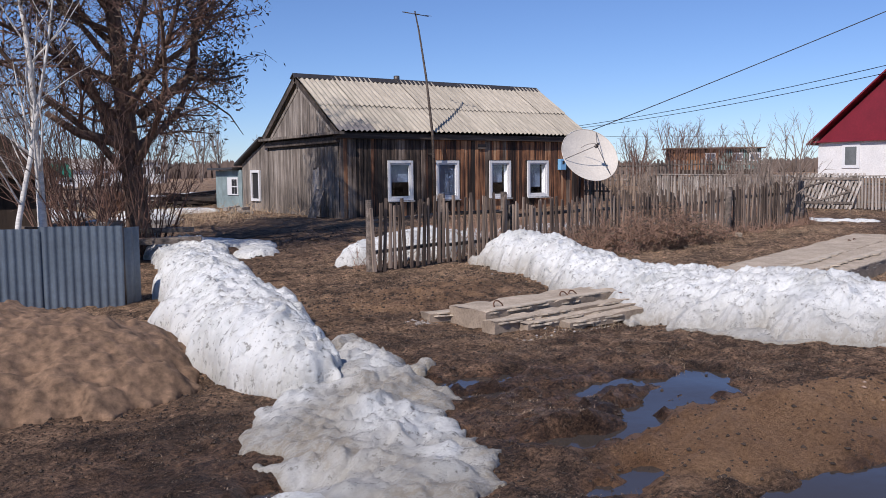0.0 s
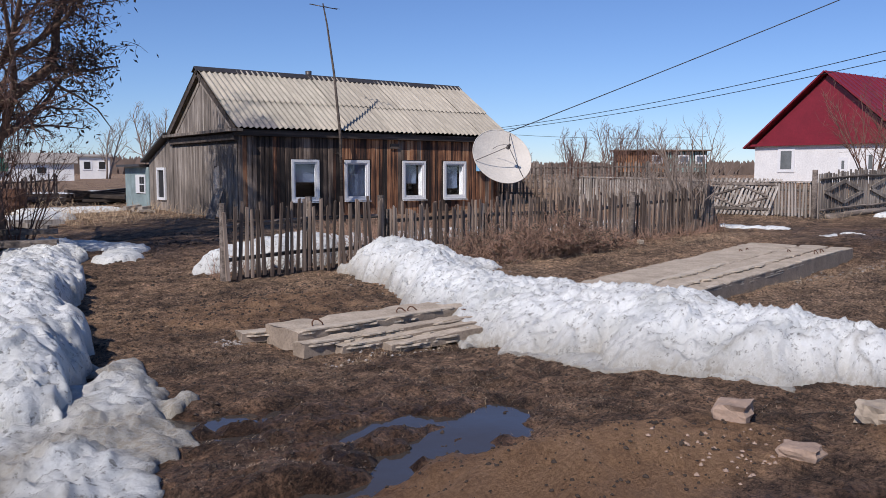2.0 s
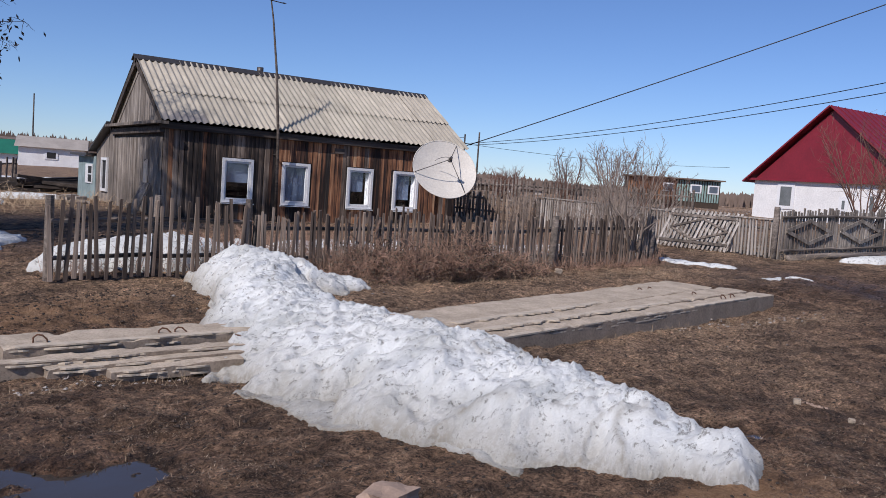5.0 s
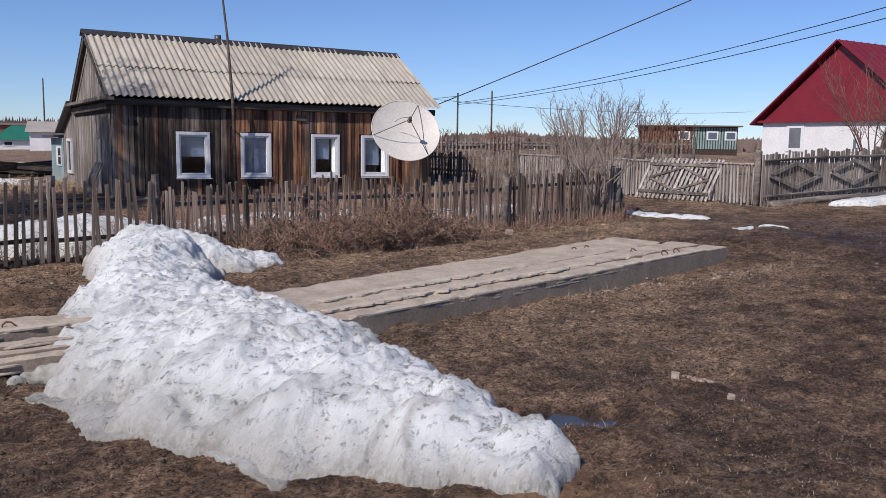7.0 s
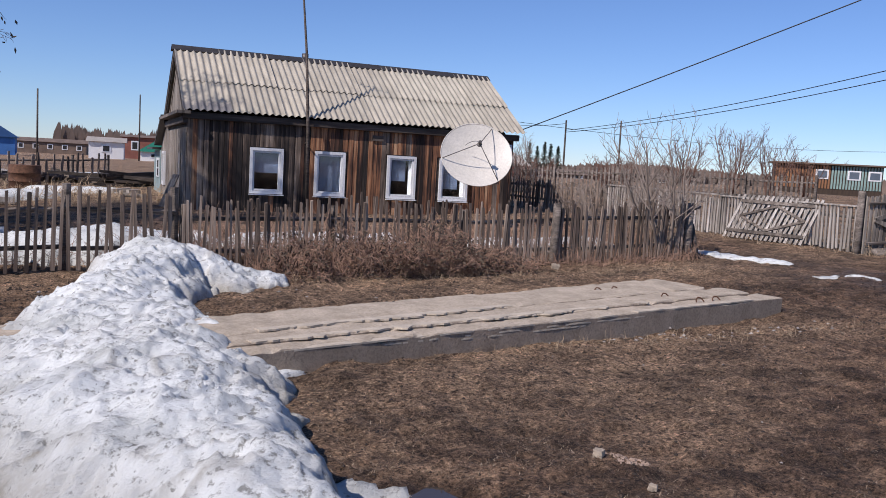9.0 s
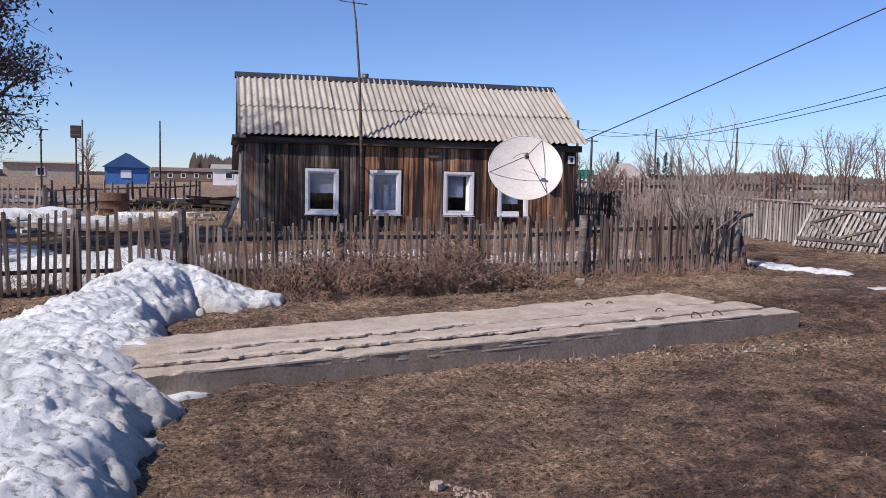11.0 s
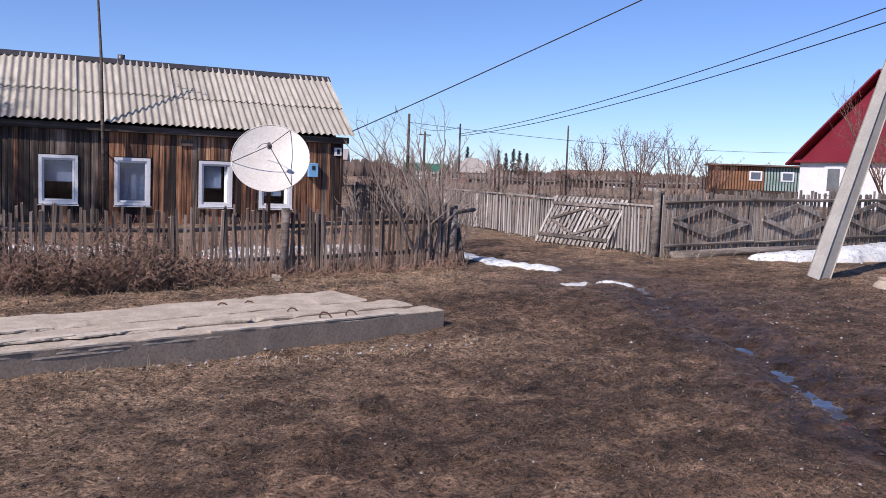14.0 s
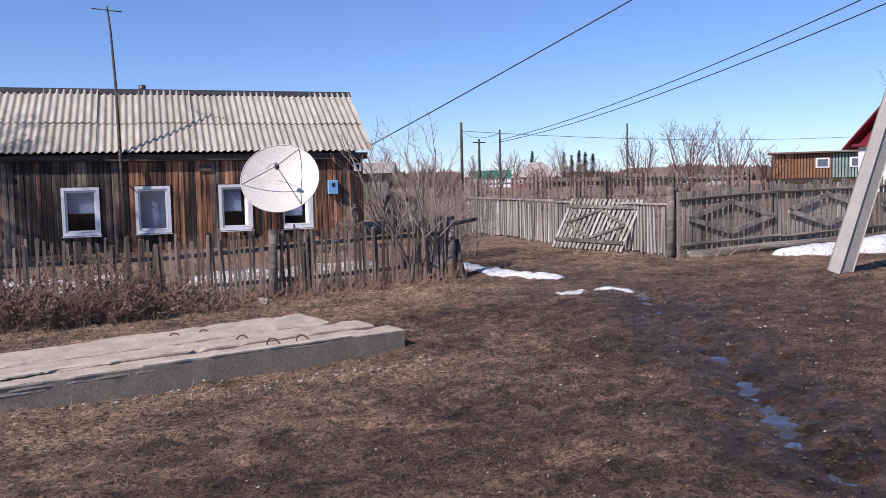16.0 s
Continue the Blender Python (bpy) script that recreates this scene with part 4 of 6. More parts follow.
def picket_fence(name, a, b, label, height, spacing, width, mat, rails, post_every=2.2, seed=1, lean=0.03, jitter=0.08, posts=True, gap=0.05, face=-1, post_h=0.08, post_side=0):
    """Pickets nailed on two rails between posts, along the ground from a to b."""
    r = random.Random(seed)
    a, b = Vector((*a, 0)), Vector((*b, 0))
    L, d = (b - a).length, (b - a).normalized()
    ang = math.atan2(d.y, d.x)
    f = thing(name, label, "fence", group="yard fences")
    meshes = []
    for k in range(6):
        h = height * (1 + r.uniform(-jitter, jitter))
        w = width * r.uniform(0.75, 1.2)
        bm = bmesh.new()
        t = r.uniform(0.02, 0.035)
        box(bm, -w / 2, w / 2, -t, 0, 0, h)
        for v in bm.verts:
            if v.co.z > 0.5 * h:
                v.co.z += r.uniform(-0.015, 0.015)
                v.co.x *= r.uniform(0.6, 1.0)
        me = bpy.data.meshes.new("picket")
        bm.to_mesh(me)
        bm.free()
        me.materials.append(mat)
        meshes.append(me)
    s = 0.0
    while s < L:
        p = a + d * s
        z = gz(p.x, p.y)
        ob = new("picket", r.choice(meshes))
        ob.parent = f
        sc = 1 + r.uniform(-jitter, jitter)
        ob.matrix_basis = Matrix.Translation((p.x, p.y, z + gap * r.uniform(0, 1))) @ Matrix.Rotation(ang, 4, "Z") @ Matrix.Rotation(r.gauss(0, lean), 4, "Y") @ Matrix.Rotation(r.gauss(0, lean * 0.5), 4, "X") @ Matrix.Diagonal((1, 1, sc, 1))
        s += spacing * r.uniform(0.8, 1.2)
    nseg = max(1, round(L / post_every))
    for k in range(nseg):
        p, q = a + d * (L * k / nseg), a + d * (L * (k + 1) / nseg)
        off = Vector((-d.y, d.x, 0)) * 0.045 * (-face)
        for hr in rails:
            v, fc = [], []
            tube_data(v, fc, [(p.x + off.x, p.y + off.y, gz(p.x, p.y) + hr + r.uniform(-0.03, 0.03)), (q.x + off.x, q.y + off.y, gz(q.x, q.y) + hr + r.uniform(-0.03, 0.03))], 0.032, 6)
            link("rail", mesh_of("rail", v, fc), M_RAIL, f)
    if posts:
        for k in range(nseg + 1):
            p = a + d * (L * k / nseg)
            off = Vector((-d.y, d.x, 0)) * 0.11 * (post_side or -face)
            z = gz(p.x, p.y)
            v, fc = [], []
            tube_data(v, fc, [(p.x + off.x, p.y + off.y, z - 0.2), (p.x + off.x + r.uniform(-0.02, 0.02), p.y + off.y, z + height + post_h)], [0.065, 0.055], 8)
            link("post", mesh_of("post", v, fc), M_RAIL, f)
    return f


picket_fence("picket_fence", (6.6, 11.7), (9.35, 11.85), "tall grey picket fence with uneven gaps", 1.05, 0.105, 0.058, M_PICKET, (0.3, 0.82), 1.4, 11, 0.035, 0.06)
picket_fence("picket_fence", (9.45, 11.85), (18.0, 12.05), "long weathered picket fence round the front garden", 0.93, 0.070, 0.046, M_PICKET, (0.25, 0.72), 2.15, 12, 0.03, 0.07, post_h=-0.04)
picket_fence("slat_fence", (21.15, 19.2), (21.75, 15.5), "pale close-set slat fence with a top board", 0.83, 0.085, 0.055, M_PALE, (0.2, 0.7), 1.8, 14, 0.015, 0.02)
picket_fence("slat_fence", (21.75, 15.5), (22.2, 12.1), "pale close-set slat fence with a top board", 0.86, 0.085, 0.055, M_PALE, (0.2, 0.7), 1.7, 15, 0.015, 0.02)
picket_fence("street_fence", (22.25, 11.95), (34.5, 11.4), "brown-grey slat fence with diamond braces", 1.12, 0.105, 0.068, M_GREYWOOD, (0.22, 1.0), 2.05, 16, 0.01, 0.02, gap=0.08, face=1, post_side=1)

# ---- concrete beams ----


def beam(p, q, width, height, z, label, seed, chip=0.05, name="concrete_beam", rise=0.0):
    """A cast concrete beam lying from p to q (middle line), with chipped edges."""
    r = random.Random(seed)
    p, q = Vector(p), Vector(q)
    L = (q - p).length
    ang = math.atan2(q.y - p.y, q.x - p.x)
    n = int(L / 0.08)
    bm = bmesh.new()
    rows = []
    prof = [(-0.5, 0), (-0.5, 0.965), (-0.48, 1.0), (-0.1, 1.0), (0.2, 1.0), (0.48, 1.0), (0.5, 0.965), (0.5, 0)]
    for i in range(n + 1):
        x = L * i / n
        row = []
        nz = vnoise(np.array([x * 1.7]), np.array([seed * 3.1]), seed)[0]
        for k, (u, w) in enumerate(prof):
            bite = 0.5 * chip * max(0, fbm(np.array([x * 5.0]), np.array([(k > 3) * 5.0]), 4, seed + 3)[0] * 2 - 0.2) if k in (1, 2, 5, 6) else 0
            yy = u * width - (math.copysign(bite, u) if k in (2, 5) else 0) + 0.001 * nz
            zz = rise * x / L + w * height - (bite * 0.8 if w > 0.5 else 0) + (0.003 * r.uniform(-1, 1) if w > 0.5 else 0)
            row.append(bm.verts.new((x + (r.uniform(-0.02, 0.02) if i in (0, n) else 0), yy, zz)))
        rows.append(row)
    for a, b in zip(rows, rows[1:]):
        for k in range(len(prof)):
            j = (k + 1) % len(prof)
            bm.faces.new((a[k], b[k], b[j], a[j]))
    bm.faces.new(rows[0])
    bm.faces.new(rows[-1][::-1])
    bmesh.ops.recalc_face_normals(bm, faces=bm.faces[:])
    ob = thing(name, label, "concrete beam", (p.x, p.y, z), ang, "concrete beams")
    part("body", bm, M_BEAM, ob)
    return ob


def flake(parent, x0, x1, width, z, seed, reach=0.05, thick=0.014, rise=0.0):
    """A thin broken skin of mortar along a beam's front edge, ragged on its free side."""
    n = max(4, int((x1 - x0) / 0.035))
    bm = bmesh.new()
    rows = []
    for i in range(n + 1):
        x = x0 + (x1 - x0) * i / n
        k = float(fbm(np.array([x * 7.0]), np.array([1.0]), 4, seed)[0])
        out = -width / 2 - max(-0.03, reach * (0.2 + 2.2 * k)) * max(0.0, math.sin(math.pi * i / n)) ** 0.3
        zs = z + rise * x
        rows.append([bm.verts.new(p) for p in ((x, -width / 2 + 0.09, zs), (x, out, zs - 0.004 + 0.01 * k), (x, out, zs + thick + 0.01 * k), (x, -width / 2 + 0.09, zs + thick))])
    for a, b in zip(rows, rows[1:]):
        for k in range(4):
            j = (k + 1) % 4
            bm.faces.new((a[k], a[j], b[j], b[k]))
    bm.faces.new(rows[0][::-1])
    bm.faces.new(rows[-1])
    bmesh.ops.recalc_face_normals(bm, faces=bm.faces[:])
    part("mortar_skin", bm, M_SKIN, parent, "pale broken skin of mortar")


M_SKIN = plain("pale_mortar", (0.52, 0.44, 0.34), 0.95, vary=0.2, scale=6, rel=0.5)


def loop_iron(parent, x, y, z, s=0.09):
    tube("lifting_loop", [(x - s, y, z - 0.02), (x - s * 0.9, y + 0.02, z + s * 0.6), (x - 0.3 * s, y + 0.03, z + s), (x + s * 0.4, y + 0.02, z + s * 0.9), (x + s, y, z + s * 0.3), (x + s * 1.1, y - 0.01, z - 0.02)], 0.008, M_RUST, parent, 5)


b1 = beam((9.05, 7.005), (15.3, 8.70), 0.80, 0.33, gz(12, 8) - 0.115, "long broad concrete beam with rusty lifting loops", 31, 0.04, rise=0.105)
b2 = beam((9.07, 6.48), (15.75, 8.18), 0.42, 0.318, gz(12, 8) - 0.115, "long chipped concrete beam in a row of three", 32, 0.06, rise=0.105)
b3 = beam((9.10, 6.23), (16.0, 7.85), 0.36, 0.295, gz(12, 8) - 0.115, "long concrete beam with a broken top edge", 33, 0.06, rise=0.105)
for b, xs in ((b1, (4.95, 5.25)), (b2, (5.55,)), (b3, (5.75, 6.05))):
    for xx in xs:
        loop_iron(b, xx, 0.0, 0.375, 0.06)
flake(b3, 0.5, 4.2, 0.36, 0.275, 5, 0.008, 0.012, rise=0.0157)
flake(b3, 1.4, 4.6, 0.36, 0.242, 6, 0.006, 0.010, rise=0.0157)
flake(b3, 2.2, 3.9, 0.36, 0.213, 12, 0.006, 0.010, rise=0.0157)
flake(b3, 4.5, 6.5, 0.36, 0.290, 7, 0.005, 0.010, rise=0.0157)
flake(b2, 0.3, 3.4, 0.42, 0.312, 8, 0.06, 0.012, rise=0.0157)
flake(b2, 2.8, 5.0, 0.42, 0.306, 13, 0.07, 0.010, rise=0.0157)
flake(b1, 0.4, 3.2, 0.80, 0.328, 9, 0.07, 0.012, rise=0.0157)
s1 = beam((5.55, 7.72), (7.95, 7.90), 0.60, 0.215, gz(6.5, 7.8), "broad concrete slab with a squared end and lifting loops", 34, 0.07, rise=0.03)
s2 = beam((5.52, 7.295), (7.75, 7.36), 0.22, 0.14, gz(6.5, 7.4), "low split concrete beam before a broad slab", 35, 0.08, rise=0.06)
s3 = beam((5.85, 7.13), (7.70, 7.17), 0.15, 0.10, gz(6.5, 7.1), "low chipped concrete beam among crumbs", 36, 0.09, rise=0.07)
s4 = beam((6.3, 6.99), (7.40, 6.99), 0.17, 0.10, gz(6.8, 6.9), "short rounded concrete beam against the snow", 37, 0.06, rise=0.06)
tip = beam((5.3, 8.18), (6.3, 8.02), 0.26, 0.10, gz(5.5, 8.1), "crumbling low end of a concrete slab", 38, 0.14)
for b, w, h, L in ((s1, 0.60, 0.215, 2.2), (s2, 0.22, 0.14, 2.1), (s3, 0.15, 0.10, 1.7), (s4, 0.17, 0.10, 1.0), (tip, 0.26, 0.10, 0.95)):
    k = 0.018 if b is not tip else 0
    flake(b, 0.05, L * 0.55, w, h - 0.035, 20 + int(h * 100), 0.05, 0.01, rise=k)
    flake(b, 0.1, L * 0.9, w, h - 0.008, 40 + int(h * 100), 0.03, 0.01, rise=k)
    flake(b, L * 0.3, L * 0.8, w, h - 0.06, 60 + int(h * 100), 0.05, 0.01, rise=k)
for xx in (1.40, 1.55):
    loop_iron(s1, xx, -0.1, 0.22, 0.055)
loop_iron(s1, 0.32, -0.15, 0.225, 0.055)
loop_iron(s2, 2.0, 0.0, 0.20, 0.055)


def rock(x, y, sx, sy, sz, seed, label, mat, category="stone"):
    r = random.Random(seed)
    bm = bmesh.new()
    bmesh.ops.create_cube(bm, size=1)
    bmesh.ops.subdivide_edges(bm, edges=bm.edges[:], cuts=3, use_grid_fill=True)
    for v in bm.verts:
        p = v.co.copy()
        k = 0.82 + 0.25 * noise.noise(p * 2.3 + Vector((seed, 0, 0))) + 0.08 * noise.noise(p * 7 + Vector((0, seed, 0)))
        q = p.normalized() * 0.62 * 0.45 + p * 0.55
        v.co = Vector((q.x * sx * k, q.y * sy * k, q.z * sz * k)) * 1.15
    ob = thing("stone", label, category, (x, y, gz(x, y) + sz * 0.38), r.uniform(0, 3))
    part("body", bm, mat, ob)
    return ob


M_BRICKSTONE = plain("pinkish_brick_rubble", (0.38, 0.27, 0.20), 0.95, vary=0.2, scale=5, rel=0.8)
rock(6.97, 3.60, 0.30, 0.23, 0.15, 1, "pinkish lump of rubble on the mud", M_BRICKSTONE)
rock(7.54, 2.90, 0.27, 0.22, 0.16, 2, "grey concrete lump on the mud", M_CONCRETE)
rock(7.38, 2.58, 0.32, 0.22, 0.10, 3, "flat pale stone on the mud", M_BRICKSTONE)
rock(13.9, 11.4, 0.11, 0.09, 0.08, 21, "small pale stone at the fence foot", M_CONCRETE)
rock(15.1, 11.5, 0.13, 0.09, 0.09, 22, "small pale stone at the fence foot", M_CONCRETE)
rock(6.66, 2.92, 0.24, 0.2, 0.09, 5, "low brown lump of rubble on the mud", M_BRICKSTONE)
rock(10.99, 3.90, 0.075, 0.06, 0.05, 4, "small grey stone beside crumbled brick", M_CONCRETE)
rock(11.05, 3.46, 0.05, 0.045, 0.035, 6, "small grey stone on dry grass", M_CONCRETE)

# ---- metal fence ----


def metal_fence():
    f = thing("metal_fence", "blue-grey profiled sheet metal fence", "fence", group="yard fences")
    a, d = Vector((2.81, 11.34, 0)), Vector((-0.88, 0.47, 0)).normalized()
    ang = math.atan2(d.y, d.x)
    for k in range(6):
        p = a + d * (1.0 * k)
        n = 80
        X, Z = np.meshgrid(np.linspace(0, 1.02, n + 1), np.array([0.0, 0.6, 1.05]))
        Y = 0.014 * np.clip(2.2 * np.sin(X / 0.102 * 2 * math.pi), -1, 1) + 0.003 * (k % 2)
        me, _ = grid_mesh("sheet", X, Y, Z)
        ob = link("sheet", me, M_BLUEMETAL, f)
        ob.matrix_basis = Matrix.Translation((p.x, p.y, gz(p.x, p.y) - 0.04)) @ Matrix.Rotation(ang, 4, "Z")
    back = Vector((0.75, 0.66, 0)).normalized()
    for k in range(1):
        p = a
        X, Z = np.meshgrid(np.linspace(0, 0.3, 17), np.array([0.0, 1.02]))
        me, _ = grid_mesh("sheet", X, 0.012 * np.clip(2.2 * np.sin(X / 0.17 * 2 * math.pi), -1, 1), Z)
        ob = link("sheet", me, M_BLUEMETAL, f)
        ob.matrix_basis = Matrix.Translation((p.x + 0.02, p.y + 0.02, gz(p.x, p.y) - 0.04)) @ Matrix.Rotation(math.atan2(back.y, back.x), 4, "Z")
    tube("post", [(a.x, a.y + 0.04, gz(a.x, a.y) - 0.2), (a.x, a.y + 0.04, gz(a.x, a.y) + 1.0)], 0.03, M_STEEL, f, 8)


metal_fence()

# ---- power poles and lines ----


def concrete_pole(foot, top, w0, w1, label, sink=0.4):
    ob = thing("power_pole", label, "power pole", group="power poles")
    foot, top = Vector(foot), Vector(top)
    d = (top - foot).normalized()
    v, f = [], []
    base = foot - d * sink
    for p, w in ((base, w0), (top, w1)):
        sx = Vector((1, 0, 0)) - d * d.x
        sx.normalize()
        sy = d.cross(sx)
        for a, b in ((-0.5, -0.5), (0.5, -0.5), (0.5, 0.5), (-0.5, 0.5)):
            for c in ((0.82, 1.0), (1.0, 0.82)) if a * b > 0 else ((1.0, 0.82), (0.82, 1.0)):
                v.append(p + sx * (a * w * c[0]) + sy * (b * w * c[1]))
    for k in range(8):
        j = (k + 1) % 8
        f.append((k, j, 8 + j, 8 + k))
    f += [tuple(range(8))[::-1], tuple(range(8, 16))]
    bm = bmesh.new()
    vs = [bm.verts.new(q) for q in v]
    for q in f:
        bm.faces.new([vs[i] for i in q])
    bmesh.ops.recalc_face_normals(bm, faces=bm.faces[:])
    part("shaft", bm, M_POLE, ob)
    return ob


concrete_pole((22.88, 8.95, gz(22.88, 8.95)), (25.9, 9.39, 7.2), 0.27, 0.18, "pale concrete strut leaning against a power pole")
pole = concrete_pole((26.25, 9.6, gz(26.25, 9.6)), (26.3, 9.6, 7.9), 0.27, 0.18, "upright pale concrete power pole")

# ---- the red-roofed neighbour ----


M_PANE = plain("dim_curtained_pane", (0.16, 0.17, 0.17), 0.25, vary=0.2, scale=2, rel=0)


def red_house():
    h = thing("red_roofed_house", "whitewashed house with a wine-red sheet metal gable and roof", "house")
    x0, x1, y0, y1, z0, ze, zr, ym = 40.0, 52.6, 18.3, 25.75, 0.9, 3.1, 6.4, 22.03
    part("wall", boxed(x0, x1, y0, y1, z0, ze), M_LIME, h, "thick whitewashed wall")
    part("gable", prism(bmesh.new(), [(y0, ze + 0.002), (y1, ze + 0.002), (ym, zr - 0.15)], 0.12, Matrix.Translation((x0 + 0.10, 0, 0)) @ Matrix.Rotation(radians(90), 4, "Z")), M_RED, h, "gable clad in wine-red sheet metal")
    for ya, yb in ((y0 - 0.45, ym), (y1 + 0.45, ym)):
        za = ze - 0.35 * 0.45 / 0.45 * 0.5
        n = 1 if yb > ya else -1
        m = bmesh.new()
        L = math.hypot(yb - ya, zr - za)
        ang = math.atan2(zr - za, abs(yb - ya))
        M = Matrix.Translation((x0 - 0.35, ya, za)) @ (Matrix.Rotation(ang, 4, "X") if n > 0 else Matrix.Scale(-1, 4, (0, 1, 0)) @ Matrix.Rotation(ang, 4, "X"))
        box(m, 0, x1 - x0 + 0.7, 0, L, 0, 0.05, m=M)
        bmesh.ops.recalc_face_normals(m, faces=m.faces[:])
        slope = part("roof_slope", m, M_RED, h)
        for k in range(26):
            b = box(bmesh.new(), 0.02 + k * 0.52, 0.05 + k * 0.52, 0, L, 0.052, 0.08, m=M)
            bmesh.ops.recalc_face_normals(b, faces=b.faces[:])
            part("seam", b, M_RED, slope)
    part("ledge", boxed(x0 - 0.2, x0 + 0.0, y0 - 0.2, y1 + 0.2, ze - 0.06, ze + 0.04), M_RED, h)
    for ya, w, za, zb in ((23.55, 0.9, 1.75, 2.95), (20.9, 0.45, 1.75, 2.45), (19.6, 0.5, 1.75, 2.7)):
        wf = part("window", boxed(x0 - 0.04, x0 - 0.002, ya, ya + w, za, zb), M_WHITE, h, "small white window")
        part("pane", boxed(x0 - 0.05, x0 - 0.042, ya + 0.16, ya + w - 0.16, za + 0.16, zb - 0.16), M_PANE, wf)


red_house()

# ---- gate, braces, caps ----
gate = thing("leaning_gate", "broken slatted gate with a diamond brace leaning on the fence", "gate")
GA, GB = Vector((21.25, 14.75, 0)), Vector((21.80, 13.1, 0))
GA.z, GB.z = gz(GA.x, GA.y) + 0.02, gz(GB.x, GB.y) + 0.02
gd = (GB - GA).normalized()
gup = Vector((0.30, 0.10, 1.0)).normalized()
gn = gd.cross(gup).normalized()
if gn.x > 0:
    gn = -gn
GW, GH = (GB - GA).length, 1.0


def bar(parent, name, p, q, width, thick, mat, n):
    """A flat bar from p to q that faces n."""
    d = q - p
    L = d.length
    d = d.normalized()
    w = n.cross(d).normalized()
    bm = bmesh.new()
    vs = [bm.verts.new(p + d * (L * a) + w * (width * b) + n * (thick * c)) for c in (0, 1) for a, b in ((0, -0.5), (1, -0.5), (1, 0.5), (0, 0.5))]
    for f in ((3, 2, 1, 0), (4, 5, 6, 7), (0, 1, 5, 4), (1, 2, 6, 5), (2, 3, 7, 6), (3, 0, 4, 7)):
        bm.faces.new([vs[k] for k in f])
    return part(name, bm, mat, parent)


ns = 17
for k in range(ns):
    a = GA + gd * (GW * k / (ns - 1))
    bar(gate, "slat", a, a + gup * GH + gd * 0.28 * (1 + 0.03 * math.sin(k * 2.3)), 0.06, 0.02, M_PALE, gn)
for s in (0.16, 0.84):
    o = gup * GH * s + gd * 0.28 * s + gn * 0.022
    bar(gate, "cross_bar", GA + o, GB + o, 0.07, 0.03, M_RAIL, gn)
mid = [GA + gd * (GW * u + 0.28 * v) + gup * GH * v + gn * 0.024 for u, v in ((0.08, 0.5), (0.5, 0.78), (0.92, 0.5), (0.5, 0.22))]
for k in range(4):
    bar(gate, "brace", mid[k], mid[(k + 1) % 4], 0.05, 0.025, M_RAIL, gn)

street = bpy.data.objects["street_fence"]
fa, fb = Vector((22.25, 11.95, 0)), Vector((34.5, 11.4, 0))
fd, fl = (fb - fa).normalized(), (fb - fa).length
fn = Vector((fd.y, -fd.x, 0))
for k in range(6):
    c = fa + fd * (fl * (k + 0.5) / 6)
    z = gz(c.x, c.y)
    pts = [c + fd * u + Vector((0, 0, z + v)) + fn * 0.052 for u, v in ((-0.85, 0.63), (0, 0.9), (0.85, 0.63), (0, 0.36))]
    for j in range(4):
        bar(street, "brace", pts[j], pts[(j + 1) % 4], 0.085, 0.03, M_GREYWOOD, fn)
bar(street, "foot_board", fa + fn * 0.06 + Vector((0, 0, gz(fa.x, fa.y) + 0.06)), fb + fn * 0.06 + Vector((0, 0, gz(fb.x, fb.y) + 0.06)), 0.12, 0.05, M_RAIL, fn)
for nm, a, b in (("slat_fence", (21.15, 19.2), (21.75, 15.5)), ("slat_fence.001", (21.75, 15.5), (22.2, 12.1))):
    f = bpy.data.objects[nm]
    a, b = Vector((*a, gz(*a) + 0.88)), Vector((*b, gz(*b) + 0.90))
    bar(f, "top_board", a, b, 0.12, 0.03, M_PALE, Vector((0, 0, 1)))
garden = bpy.data.objects["picket_fence.001"]
tube("post", [(15.3, 11.93, gz(15.3, 11.93) - 0.2), (15.32, 11.93, gz(15.3, 11.93) + 1.0)], [0.07, 0.065], M_RAIL, garden, 10, "stout grey fence post")
jamb = thing("gate_post", "thick grey gate post beside the slat fence", "post")
tube("post", [(22.12, 11.98, gz(22.1, 12) - 0.2), (22.12, 11.98, gz(22.1, 12) + 1.22)], [0.07, 0.065], M_RAIL, jamb, 10)
sill_log = thing("log", "long grey log lying at the foot of the street fence", "log")
tube("log", [(22.3, 11.72, gz(22.3, 11.7) + 0.05), (24.0, 11.66, gz(24, 11.7) + 0.05), (26.6, 11.5, gz(26.6, 11.5) + 0.05)], [0.085, 0.08, 0.07], M_RAIL, sill_log, 9)
corner = thing("corner_post", "old round fence post with a rail stub", "post")
tube("post", [(18.12, 12.1, gz(18.1, 12.1) - 0.2), (18.14, 12.12, gz(18.1, 12.1) + 0.98)], [0.085, 0.075], M_RAIL, corner, 10)
tube("rail", [(18.14, 12.12, gz(18.1, 12.1) + 0.86), (18.75, 12.6, gz(18.1, 12.1) + 0.9)], 0.035, M_RAIL, corner, 6)
tube("brace", [(18.3, 12.0, gz(18.1, 12.1) - 0.1), (18.25, 12.2, gz(18.1, 12.1) + 0.6)], 0.06, M_DARKWOOD, corner, 7)
picket_fence("far_fence", (23.5, 31.0), (33.0, 23.5), "dark old picket fence across the back gardens", 1.1, 0.16, 0.08, M_RAIL, (0.3, 0.9), 2.6, 21, 0.01, 0.03)
picket_fence("far_fence", (20.4, 24.5), (21.1, 19.4), "dark leaning boards at the end of the slat fence", 0.8, 0.16, 0.08, M_PICKET, (0.3, 0.7), 2.6, 22, 0.03, 0.08)
